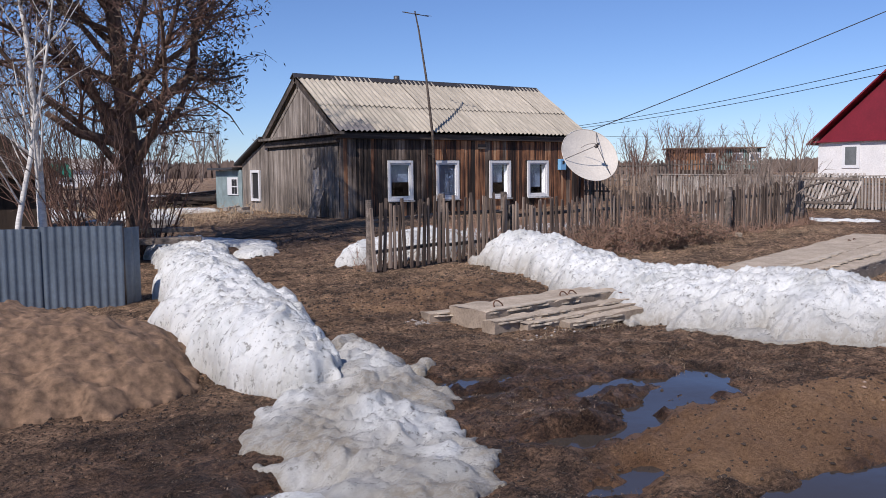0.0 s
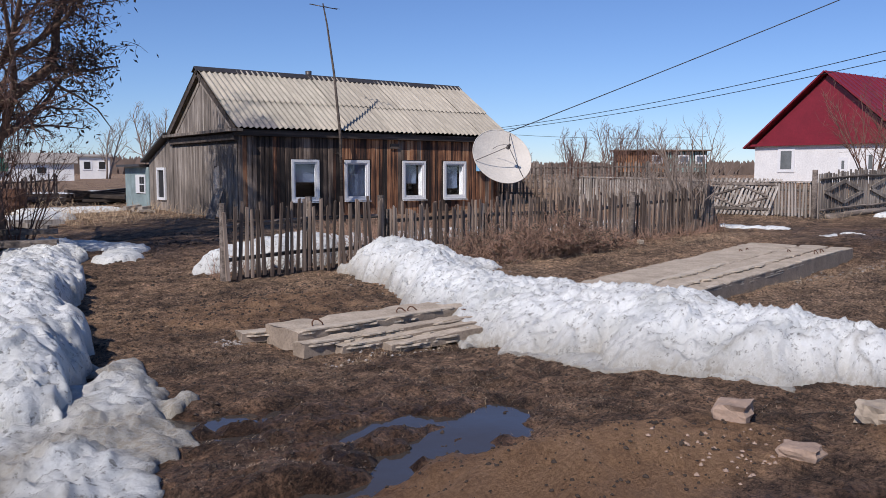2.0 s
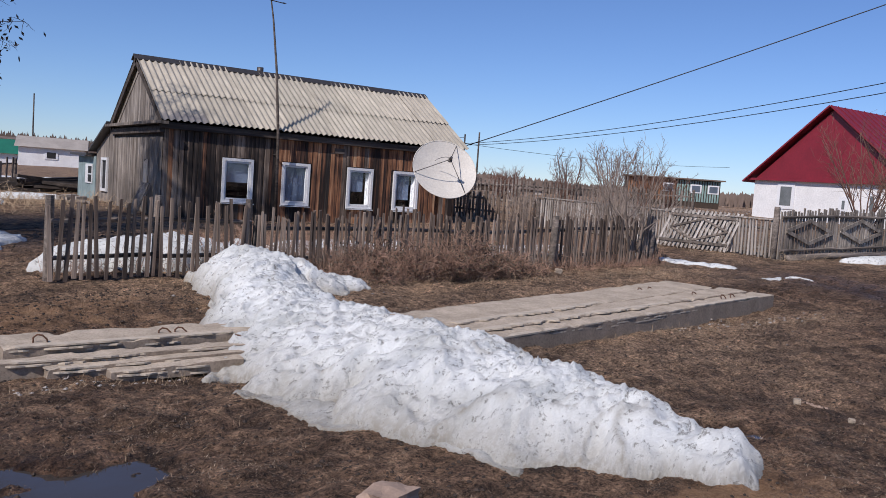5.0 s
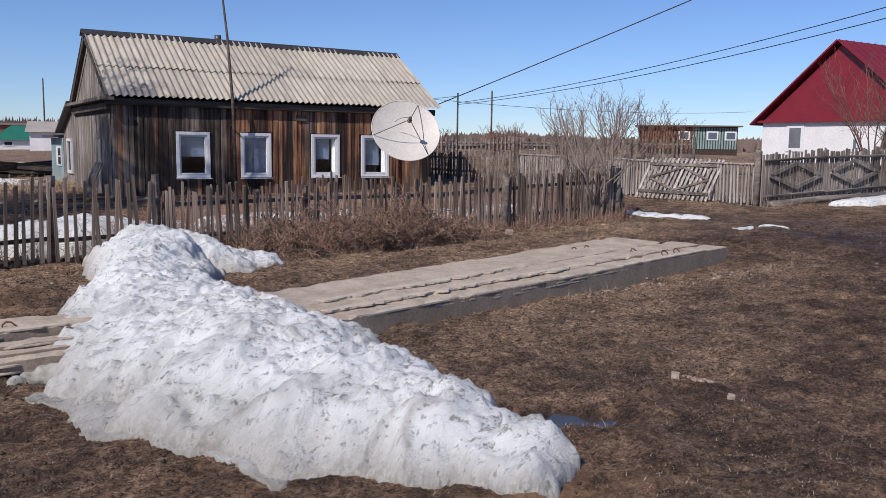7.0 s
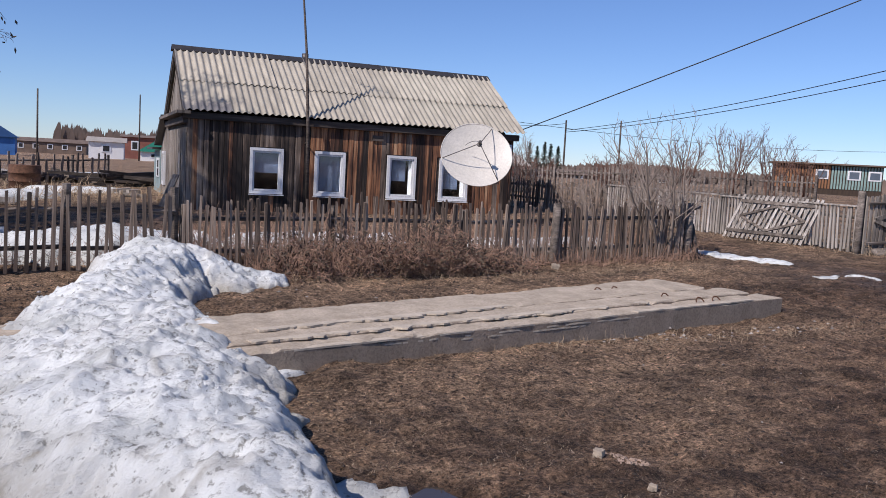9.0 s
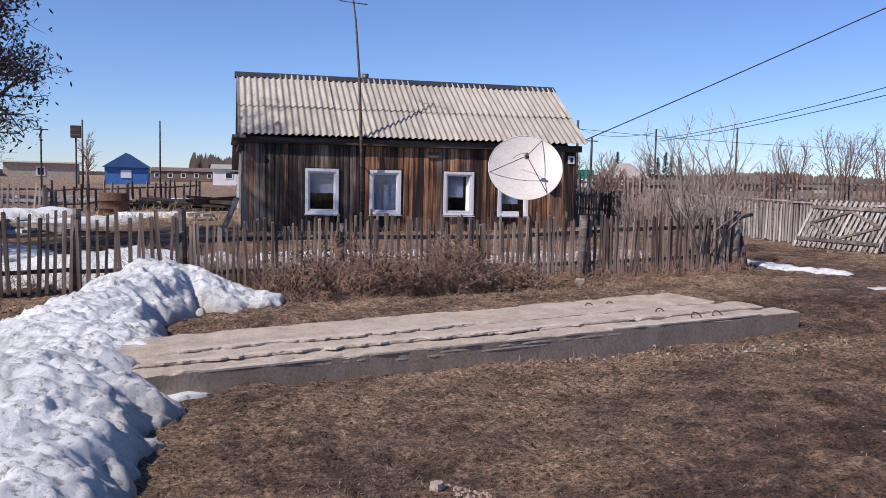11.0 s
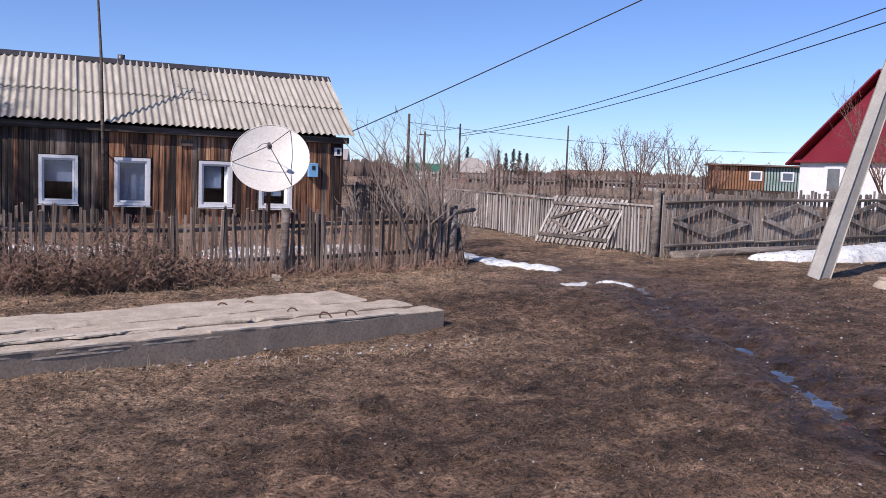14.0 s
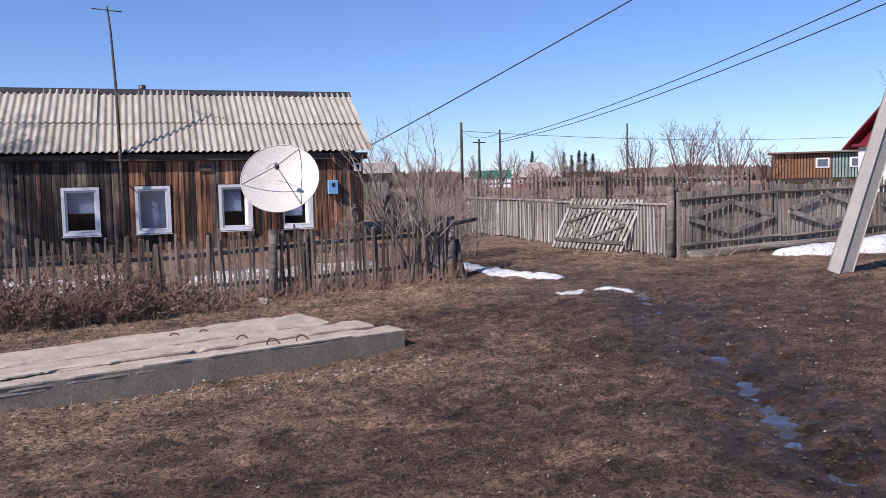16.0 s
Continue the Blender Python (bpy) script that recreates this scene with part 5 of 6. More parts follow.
picket_fence("far_fence", (-6.0, 33.0), (4.0, 32.0), "grey picket fence in the back gardens", 1.0, 0.22, 0.09, M_PALE, (0.3, 0.8), 2.5, 23, 0.04, 0.1)
picket_fence("far_fence", (4.2, 30.0), (9.0, 34.0), "grey picket fence in the back gardens", 0.9, 0.3, 0.09, M_PICKET, (0.3, 0.8), 1.5, 24, 0.05, 0.1)

# ---- wires ----


def wire(a, b, sag, label, r=0.012):
    a, b = Vector(a), Vector(b)
    pts = [a.lerp(b, k / 16) - Vector((0, 0, 4 * sag * (k / 16) * (1 - k / 16))) for k in range(17)]
    v, f = [], []
    tube_data(v, f, pts, r, 5)
    return tagged(link("power_line", mesh_of("power_line", v, f, True), M_WIRE), label, "cable", "overhead cables")


wire((18.88, 20.05, 2.92), (26.25, 9.55, 7.75), 0.05, "black cable from the pole to the house eaves", 0.014)
wire((26.25, 9.6, 5.5), (27.8, 33.0, 3.75), 0.32, "black overhead cable between power poles")
wire((26.25, 9.6, 5.22), (27.9, 33.0, 3.68), 0.32, "black overhead cable between power poles")
wire((26.3, 9.6, 7.6), (26.6, -12.0, 9.5), 0.3, "black overhead cable between power poles")
wire((27.85, 33.0, 4.05), (38.1, 65.3, 6.4), 0.4, "black overhead cable between power poles")
wire((38.1, 65.3, 6.3), (95.0, 70.0, 6.5), 0.8, "thin far cable over the gardens", 0.02)


def wood_pole(x, y, top, label="dark wooden power pole far off", r=0.09, arm=True):
    ob = thing("wood_pole", label, "power pole", (x, y, 0), 0, "far poles")
    z = gz(x, y)
    tube("shaft", [(0, 0, z - 0.3), (0, 0, top)], [r, r * 0.75], M_DARKWOOD, ob, 7)
    if arm:
        tube("cross_arm", [(-0.6, 0, top - 0.3), (0.6, 0, top - 0.3)], 0.05, M_DARKWOOD, ob, 5)
    return ob


wood_pole(38.1, 65.3, 7.0, r=0.14, arm=False)
wood_pole(27.85, 33.0, 4.2, r=0.05, arm=False)
wood_pole(62.0, 79.0, 8.0, r=0.12, arm=False)
wood_pole(41.5, 70.0, 5.9, r=0.13)
wood_pole(-2.0, 79.0, 6.4, arm=False)
wood_pole(-5.5, 80.0, 5.8)
wood_pole(4.3, 80.0, 6.6, arm=False)
wood_pole(18.0, 95.0, 8.0, arm=False)
wood_pole(13.5, 100.0, 8.0, arm=False)
bird = thing("bird_box", "dark nesting box on a tall pole", "nesting box", (0.45, 60.0, 0))
tube("pole", [(0, 0, gz(0.4, 60) - 0.2), (0, 0, 4.3)], 0.06, M_DARKWOOD, bird, 6)
part("box", boxed(-0.3, 0.3, -0.25, 0.25, 4.1, 4.9), M_DARKWOOD, bird)

# ---- trees and shrubs ----


def branch_path(rng, p, d, length, steps, wobble, rise):
    pts = [p.copy()]
    for _ in range(steps):
        d = (d + Vector((rng.uniform(-1, 1), rng.uniform(-1, 1), rng.uniform(-1, 1))) * wobble + Vector((0, 0, rise))).normalized()
        p = p + d * (length / steps)
        pts.append(p.copy())
    return pts, d


def sprout(rng, p, d, length, radius, level, store, conf):
    steps = conf["steps"][level]
    pts, end = branch_path(rng, p, d, length, steps, conf["wobble"][level], conf["rise"][level])
    tip = conf.get("tip", 0.3)
    radii = [radius * (1 - (1 - tip) * k / steps) for k in range(steps + 1)]
    key = "wood" if level <= conf.get("wood_levels", 0) else "twig"
    tube_data(store[key][0], store[key][1], pts, radii, 8 if level == 0 else (5 if level == 1 else 3))
    if level == len(conf["count"]):
        store["tips"].append((pts[-1], end))
        return
    n = conf["count"][level]
    for k in range(n):
        f = conf["from"][level] + (1 - conf["from"][level]) * (k + rng.random()) / n
        i = min(int(f * steps), steps - 1)
        q = pts[i].lerp(pts[i + 1], f * steps - i)
        along_d = (pts[i + 1] - pts[i]).normalized()
        side = along_d.orthogonal().normalized()
        side.rotate(Matrix.Rotation(rng.uniform(0, 2 * math.pi), 3, along_d))
        a = radians(rng.uniform(*conf["angle"][level]))
        nd = (along_d * math.cos(a) + side * math.sin(a) + Vector(conf.get("pull", (0, 0, 0))) * (level == 0)).normalized()
        sprout(rng, q, nd, length * conf["ratio"][level] * rng.uniform(0.7, 1.15) * (1 - 0.45 * f), max(radii[i] * conf["thin"][level], conf.get("least", 0.003)), level + 1, store, conf)


def bare_tree(name, label, at, height, radius, seed, conf, wood_mat, twig_mat, stems=1, lean=0.08, leaves=0, category="tree", group="", leaf_size=0.06):
    rng = random.Random(seed)
    ob = thing(name, label, category, at, 0, group)
    store = {"wood": ([], []), "twig": ([], []), "tips": []}
    for s in range(stems):
        a = rng.uniform(0, 2 * math.pi)
        l = lean * rng.uniform(0.4, 1.0)
        off = Vector((math.cos(a), math.sin(a), 0)) * 0.12 * (stems > 1) * rng.uniform(0.2, 1.5)
        d = Vector((math.cos(a) * l, math.sin(a) * l, 1)) + Vector(conf.get("lean", (0, 0, 0)))
        sprout(rng, off - Vector((0, 0, 0.1)), d.normalized(), height * rng.uniform(0.75, 1.0) if stems > 1 else height, radius, 0, store, conf)
    if store["wood"][0]:
        tr = link("trunk", mesh_of("trunk", *store["wood"], smooth=True), wood_mat, ob)
        if stems > 2:
            tr["kind"] = "stuff"
    if store["twig"][0]:
        c = link("crown", mesh_of("crown", *store["twig"]), twig_mat, ob)
        c["kind"] = "stuff"
    if leaves:
        v, f = [], []
        for _ in range(leaves):
            p, d = rng.choice(store["tips"])
            c = p + Vector((rng.gauss(0, 1), rng.gauss(0, 1), rng.gauss(0, 1) - 0.4)) * leaf_size * 1.6
            u = Vector((rng.gauss(0, 1), rng.gauss(0, 1), rng.gauss(0, 1))).normalized()
            w = u.orthogonal().normalized()
            s = leaf_size * rng.uniform(0.4, 1.0)
            k = len(v)
            v += [c - u * s, c + w * s * 0.4, c + u * s, c - w * s * 0.4]
            f.append((k, k + 1, k + 2, k + 3))
        lf = link("withered_leaves", mesh_of("withered_leaves", v, f), M_LEAF, ob)
        lf["kind"] = "stuff"
    return ob


BIG = dict(steps=[12, 8, 5, 4, 3], wobble=[0.025, 0.16, 0.22, 0.25, 0.3], rise=[0.03, 0.05, 0.0, -0.04, -0.12], count=[34, 12, 8, 5], ratio=[0.52, 0.50, 0.5, 0.6],
           angle=[(42, 80), (30, 65), (25, 60), (25, 60)], thin=[0.42, 0.5, 0.5, 0.6], wood_levels=1, tip=0.25, least=0.0055, lean=(-0.02, 0, 0))
BIG["from"] = [0.17, 0.2, 0.15, 0.2]
bare_tree("old_tree", "big old tree with a reddish trunk, tangled twigs and withered leaves", (4.42, 17.0, gz(4.42, 17.0)), 8.5, 0.23, 7, BIG, M_BARK, M_TWIG, lean=0.02, leaves=12500, leaf_size=0.075)
old = bpy.data.objects["old_tree"]
tube("limb", [(0.07, 0.00, 2.63), (0.55, -0.20, 3.04), (0.91, -0.35, 3.34), (1.03, -0.40, 3.72), (1.06, -0.40, 4.18), (1.23, -0.40, 4.71), (1.31, -0.40, 5.24)], [0.11, 0.095, 0.085, 0.075, 0.065, 0.05, 0.03], M_BARK, old, 8)
tube("limb", [(0.91, -0.35, 3.36), (1.22, -0.40, 3.36), (1.62, -0.40, 3.37), (2.03, -0.40, 3.48)], [0.05, 0.04, 0.03, 0.015], M_BARK, old, 8)
tube("hanging_branch", [(0.86, -0.35, 3.25), (1.10, -0.40, 3.04), (1.41, -0.40, 2.88), (1.71, -0.40, 2.68), (1.97, -0.40, 2.31)], [0.03, 0.025, 0.02, 0.014, 0.006], M_BARK, old, 8)
tube("limb", [(-0.02, 0.00, 1.91), (-0.52, -0.30, 2.16), (-1.11, -0.60, 2.26), (-1.68, -0.90, 2.58)], [0.12, 0.10, 0.08, 0.05], M_BARK, old, 8)
tube("limb", [(-0.04, 0.00, 2.02), (-0.47, -0.20, 2.25), (-0.65, -0.30, 2.71), (-0.92, -0.40, 3.27), (-1.22, -0.50, 3.95)], [0.12, 0.11, 0.09, 0.07, 0.04], M_BARK, old, 8)
crown_v, crown_f, dry_v, dry_f = [], [], [], []
rl = random.Random(31)
for a, b, n in ((Vector((1.06, -0.40, 4.18)), Vector((1.31, -0.40, 5.24)), 26), (Vector((1.22, -0.40, 3.36)), Vector((1.70, -0.40, 3.62)), 14)):
    for k in range(n):
        p = a.lerp(b, rl.random())
        pts, d = branch_path(rl, p, Vector((rl.uniform(-0.6, 1), rl.uniform(-0.7, 0.7), rl.uniform(-0.2, 0.7))).normalized(), rl.uniform(0.4, 1.1), 5, 0.3, -0.04)
        tube_data(crown_v, crown_f, pts, [0.014, 0.012, 0.010, 0.008, 0.006, 0.004], 3)
        for q in pts[1:]:
            for _ in range(3):
                t2, _d = branch_path(rl, q, Vector((rl.uniform(-1, 1), rl.uniform(-1, 1), rl.uniform(-1, 0.5))).normalized(), rl.uniform(0.15, 0.4), 3, 0.3, -0.1)
                tube_data(crown_v, crown_f, t2, [0.006, 0.005, 0.004, 0.003], 3)
                for _i in range(2):
                    c = t2[-1] + Vector((rl.gauss(0, 0.06), rl.gauss(0, 0.06), rl.gauss(0, 0.06)))
                    u = Vector((rl.gauss(0, 1), rl.gauss(0, 1), rl.gauss(0, 1))).normalized() * 0.05
                    w = u.orthogonal() * 0.45
                    m0 = len(dry_v)
                    dry_v += [c - u, c + w, c + u, c - w]
                    dry_f.append((m0, m0 + 1, m0 + 2, m0 + 3))
link("crown", mesh_of("crown", crown_v, crown_f), M_TWIG, old)["kind"] = "stuff"
link("withered_leaves", mesh_of("withered_leaves", dry_v, dry_f), M_LEAF, old)["kind"] = "stuff"
BIRCH = dict(steps=[10, 6, 4, 3], wobble=[0.07, 0.14, 0.2, 0.25], rise=[0.05, 0.10, 0.02, -0.04], count=[16, 6, 5], ratio=[0.34, 0.5, 0.5], angle=[(28, 55), (25, 50), (25, 50)],
             thin=[0.4, 0.5, 0.6], wood_levels=1, tip=0.2, least=0.003, lean=(0.12, 0, 0))
BIRCH["from"] = [0.2, 0.2, 0.2]
M_BIRCH = plain("white_birch_bark", (0.70, 0.67, 0.62), 0.85, vary=0.25, scale=7, grain=(1, 1, 3), rel=0.3)
bare_tree("birch_tree", "slender white birch bent at its foot", (2.5, 15.5, gz(2.5, 15.5)), 5.8, 0.085, 12, BIRCH, M_BIRCH, M_GREYTWIG)
bare_tree("birch_tree", "slender white birch beside another", (2.0, 15.2, gz(2.0, 15.2)), 5.0, 0.055, 15, BIRCH, M_BIRCH, M_GREYTWIG)
SHRUB = dict(steps=[6, 4, 3], wobble=[0.12, 0.2, 0.25], rise=[0.04, 0.06, 0.04], count=[8, 4], ratio=[0.5, 0.5], angle=[(20, 50), (25, 55)], thin=[0.55, 0.6], wood_levels=0, tip=0.3, least=0.003)
SHRUB["from"] = [0.25, 0.25]
for k, (sx, sy, h) in enumerate(((3.4, 16.6, 4.0), (4.1, 16.2, 3.0), (3.0, 17.2, 4.2), (4.8, 17.3, 2.4), (3.8, 17.6, 4.4), (3.3, 15.6, 2.4))):
    bare_tree("shrub", "tangled reddish bare shrub round the old tree", (sx, sy, gz(sx, sy)), h, 0.016, 40 + k, SHRUB, M_TWIG, M_TWIG, stems=12, lean=0.5, category="shrub", group="bare shrubs")
GT = dict(SHRUB, count=[9, 6], steps=[7, 5, 3], wobble=[0.12, 0.18, 0.22], least=0.0045, ratio=[0.55, 0.5])
bare_tree("garden_tree", "small bare grey fruit tree at the fence corner", (17.75, 12.25, gz(17.75, 12.25)), 2.8, 0.030, 61, GT, M_GREYTWIG, M_GREYTWIG, stems=6, lean=0.62, category="tree")
for k, (sx, sy, h, st) in enumerate(((18.3, 13.0, 1.3, 10), (18.7, 14.0, 1.5, 10), (19.3, 14.5, 1.6, 9), (19.8, 16.5, 1.2, 8), (18.9, 17.5, 1.3, 8), (20.2, 18.6, 1.1, 8), (17.2, 13.2, 1.3, 8), (19.5, 21.0, 1.5, 8), (20.3, 23.5, 1.7, 8))):
    bare_tree("shrub", "bare tan garden shrub behind the picket fence", (sx, sy, gz(sx, sy)), h, 0.012, 70 + k, dict(SHRUB, count=[9, 6], least=0.0045), M_GREYTWIG, M_GREYTWIG, stems=max(5, st - 3), lean=0.55, category="shrub", group="bare shrubs")
for k, (sx, sy, h, st) in enumerate(((35.0, 17.2, 4.4, 13), (36.3, 16.2, 4.6, 13), (33.8, 15.2, 3.0, 10))):
    bare_tree("shrub", "tall bare dark shrub before the whitewashed house", (sx, sy, gz(sx, sy)), h, 0.03, 90 + k, dict(SHRUB, least=0.006), M_TWIG, M_TWIG, stems=st, lean=0.5, category="shrub", group="bare shrubs")
for k, (sx, sy, h, st) in enumerate(((36.3, 31.9, 3.3, 12), (35.0, 33.4, 2.6, 10), (37.8, 30.8, 2.8, 10), (33.0, 35.5, 1.8, 10), (26.0, 38.0, 2.0, 10), (40.0, 31.0, 2.0, 10), (31.0, 29.5, 1.5, 10), (29.0, 31.5, 1.6, 10), (27.0, 33.5, 1.5, 10), (24.5, 30.5, 1.6, 10))):
    bare_tree("shrub", "bare shrub in the back gardens", (sx, sy, gz(sx, sy)), h, 0.03, 110 + k, dict(SHRUB, least=0.010), M_TWIG, M_TWIG, stems=st, lean=0.45, category="shrub", group="bare shrubs")
FAR = dict(SHRUB, count=[12, 7], least=0.03, steps=[6, 4, 3])
for k, (sx, sy, h) in enumerate(((33.4, 104.0, 9.0), (30.0, 108.0, 7.0), (38.0, 110.0, 7.5), (44.0, 112.0, 6.5), (-6.0, 110.0, 6.0), (-12.0, 60.0, 5.0), (112.0, 195.0, 10.0), (116.0, 200.0, 11.0), (105.0, 195.0, 9.0), (60.0, 120.0, 5.0), (66.0, 118.0, 5.0), (52.0, 90.0, 4.0), (140.0, 130.0, 6.0), (146.0, 126.0, 6.5))):
    bare_tree("far_tree", "bare grey tree far behind the houses", (sx, sy, gz(sx, sy)), h, 0.14, 140 + k, FAR, M_GREYTWIG, M_GREYTWIG, stems=2, lean=0.15, category="tree", group="far bare trees")

M_SPRUCE = plain("dark_spruce_needles", (0.020, 0.035, 0.022), 0.9, vary=0.35, scale=0.6, rel=0)


def spruce(x, y, h, seed):
    rng = random.Random(seed)
    ob = thing("spruce", "dark green spruce far behind the houses", "tree", (x, y, gz(x, y)), 0, "far spruces")
    tube("trunk", [(0, 0, -0.2), (0, 0, h)], [0.16, 0.03], M_BARK, ob, 6)
    v, f = [], []
    for k in range(420):
        z = h * (0.06 + 0.94 * rng.random())
        R = (h - z) * 0.21 + 0.12
        a = rng.uniform(0, 2 * math.pi)
        r = R * rng.uniform(0.2, 1.1)
        c = Vector((r * math.cos(a), r * math.sin(a), z - r * 0.35))
        o = Vector((math.cos(a), math.sin(a), -0.45)) * 0.45
        w = Vector((-math.sin(a), math.cos(a), 0)) * 0.2
        n = len(v)
        v += [c - o * 0.5 - w, c - o * 0.5 + w, c + o, c + Vector((0, 0, 0.12))]
        f += [(n, n + 1, n + 2), (n, n + 2, n + 3)]
    link("crown", mesh_of("crown", v, f), M_SPRUCE, ob)["kind"] = "stuff"


for k, (deg, h) in enumerate(((25.3, 9.5), (27.4, 9.0), (27.9, 8.2), (28.4, 9.4), (28.8, 9.0), (29.3, 8.4), (26.3, 5.5))):
    spruce(12.8 + 240 * math.sin(radians(deg)), 240 * math.cos(radians(deg)), h * 1.05, 200 + k)


def far_woods():
    """Leafless woods along the skyline: thousands of thin upright crowns."""
    rng = random.Random(9)
    v, f = [], []
    for k in range(15000):
        az = radians(rng.uniform(-35, 112))
        d = rng.uniform(330, 470)
        x, y = d * math.sin(az), d * math.cos(az)
        band = 0.62 + 0.55 * float(fbm(np.array([math.degrees(az) * 0.11]), np.array([2.0]), 3, 77)[0]) + (0.35 if -0.5 < math.degrees(az) < 22 else 0.0) - (0.5 if math.degrees(az) < -0.5 else 0.0)
        h = max(1.5, 8.5 * band * rng.uniform(0.7, 1.1))
        w = rng.uniform(0.5, 1.4)
        sx, sy = math.cos(az) * w, -math.sin(az) * w
        n = len(v)
        z = 1.2
        v += [(x - sx * 0.5, y - sy * 0.5, z), (x + sx * 0.5, y + sy * 0.5, z), (x + sx, y + sy, z + h * 0.6), (x + sx * rng.uniform(-0.5, 0.5), y, z + h), (x - sx, y - sy, z + h * 0.6)]
        f.append((n, n + 1, n + 2, n + 3, n + 4))
    ob = link("far_woods", mesh_of("far_woods", v, f), plain("leafless_woods", (0.17, 0.125, 0.10), 0.95, vary=0.35, scale=0.05, rel=0))
    tagged(ob, "leafless brown woods along the far skyline", "woods", kind="stuff")


far_woods()

# ---- houses and sheds farther off ----
M_BLUEWALL = plain("bright_blue_boards", (0.05, 0.17, 0.45), 0.8, vary=0.15, scale=0.8, rel=0.1)
M_BLUEROOF = plain("blue_sheet_roof", (0.03, 0.10, 0.26), 0.5, vary=0.12, scale=0.8, rel=0)
M_GREENROOF = plain("green_sheet_roof", (0.02, 0.16, 0.10), 0.45, vary=0.12, scale=0.8, rel=0)
M_BROWNROOF = plain("old_brown_roof", (0.17, 0.12, 0.09), 0.9, vary=0.3, scale=0.6, rel=0.2)
M_OLDBARN = plain("dark_rotten_boards", (0.055, 0.037, 0.026), 0.95, vary=0.4, scale=1.5, grain=(4, 4, 0.5), rel=0.5)
M_PALEROOF = plain("pale_grey_roof", (0.36, 0.32, 0.28), 0.9, vary=0.15, scale=0.8, rel=0.1)
M_BRICKRED = plain("dull_red_brick_wall", (0.26, 0.10, 0.07), 0.9, vary=0.2, scale=0.8, rel=0.1)


def far_house(name, label, x, y, turn, w, d, h, rise, wall_mat, roof_mat, windows=2, hip=0.0, category="house", base=0.3):
    ob = thing(name, label, category, (x, y, gz(x, y)), radians(turn), "village houses")
    part("wall", boxed(-w / 2, w / 2, -d / 2, d / 2, -base, h), wall_mat, ob)
    bm = bmesh.new()
    o = 0.35
    a = [bm.verts.new(p) for p in ((-w / 2 - o, -d / 2 - o, h - 0.02), (w / 2 + o, -d / 2 - o, h - 0.02), (w / 2 + o, d / 2 + o, h - 0.02), (-w / 2 - o, d / 2 + o, h - 0.02))]
    r = [bm.verts.new(p) for p in ((-w / 2 - o + hip * w / 2, 0, h + rise), (w / 2 + o - hip * w / 2, 0, h + rise))]
    for q in ((a[0], a[1], r[1], r[0]), (a[2], a[3], r[0], r[1]), (a[1], a[2], r[1]), (a[3], a[0], r[0]), (a[3], a[2], a[1], a[0])):
        bm.faces.new(q)
    part("roof", bm, roof_mat, ob)
    for k in range(windows):
        wx = -w / 2 + w * (k + 0.5) / windows
        wnd = part("window", boxed(wx - 0.55, wx + 0.55, -d / 2 - 0.06, -d / 2 - 0.002, h * 0.38, h * 0.82), M_WHITE, ob)
        part("pane", boxed(wx - 0.38, wx + 0.38, -d / 2 - 0.08, -d / 2 - 0.062, h * 0.44, h * 0.76), M_DARK, wnd)
    return ob


blue = far_house("blue_house", "small bright blue wooden house with a white window", -3.5, 129.0, 92, 7.0, 5.6, 2.4, 2.0, M_BLUEWALL, M_BLUEROOF, 0)
part("window", boxed(-3.58, -3.502, -0.7, 0.7, 0.9, 2.0), M_WHITE, blue)
far_house("white_shed", "low white shed with a grey gable roof", 18.8, 88.0, -12, 5.5, 4.5, 1.7, 1.0, M_LIME, M_PALEROOF, 1)
far_house("white_building", "plain white two-storey building far off", 31.0, 118.0, -16, 3.6, 4.0, 2.9, 0.3, M_LIME, M_PALEROOF, 2)
far_house("green_roofed_house", "low pale house with a green metal roof", 17.5, 108.3, -8, 6.4, 5.0, 1.1, 1.6, M_LIME, M_GREENROOF, 2, hip=0.7)
far_house("brick_house", "long dull red brick house with a flat brown roof", 19.6, 149.0, -6, 12.0, 7.0, 3.4, 0.4, M_BRICKRED, M_BROWNROOF, 3)
far_house("white_shed", "white shed with a low roof far off", 10.6, 120.0, -4, 4.2, 4.0, 2.2, 0.6, M_LIME, M_PALEROOF, 1)
far_house("long_barracks", "long dull brown building far off", 1.5, 200.0, -6, 14.0, 8.0, 2.4, 0.8, M_BROWNROOF, M_BROWNROOF, 5)
far_house("grey_ruin", "flat grey block building far off", -14.0, 125.0, 6, 9.0, 5.0, 2.8, 0.2, M_CONCRETE, M_CONCRETE, 1)
far_house("green_roofed_house", "low house with a dark green roof", 119.5, 258.0, -24, 13.0, 8.0, 3.0, 2.6, M_LIME, M_GREENROOF, 2)
far_house("hipped_house", "wooden house with a pale pyramid roof", 97.3, 176.0, -26, 11.0, 9.0, 2.4, 3.4, M_BRICKRED, M_PALEROOF, 3, hip=0.85)
far_house("brown_hut", "small brown hut with a gable roof", 71.0, 89.0, -36, 4.5, 3.5, 1.2, 1.1, M_OLDBARN, M_BROWNROOF, 0, category="hut")
far_house("grey_hut", "low grey hut in the back gardens", 24.5, 46.0, -20, 4.0, 3.0, 1.5, 0.6, M_GREYWOOD, M_PALEROOF, 1, category="hut")
far_house("snowy_roofed_house", "low house with a pale roof far off", 62.0, 92.0, -30, 10.0, 6.0, 0.7, 0.6, M_BROWNROOF, M_BROWNROOF, 2)
far_house("village_house", "grey house far off on the plain", 98.0, 118.0, -35, 10.0, 7.0, 1.0, 0.8, M_PALEROOF, M_BROWNROOF, 2)
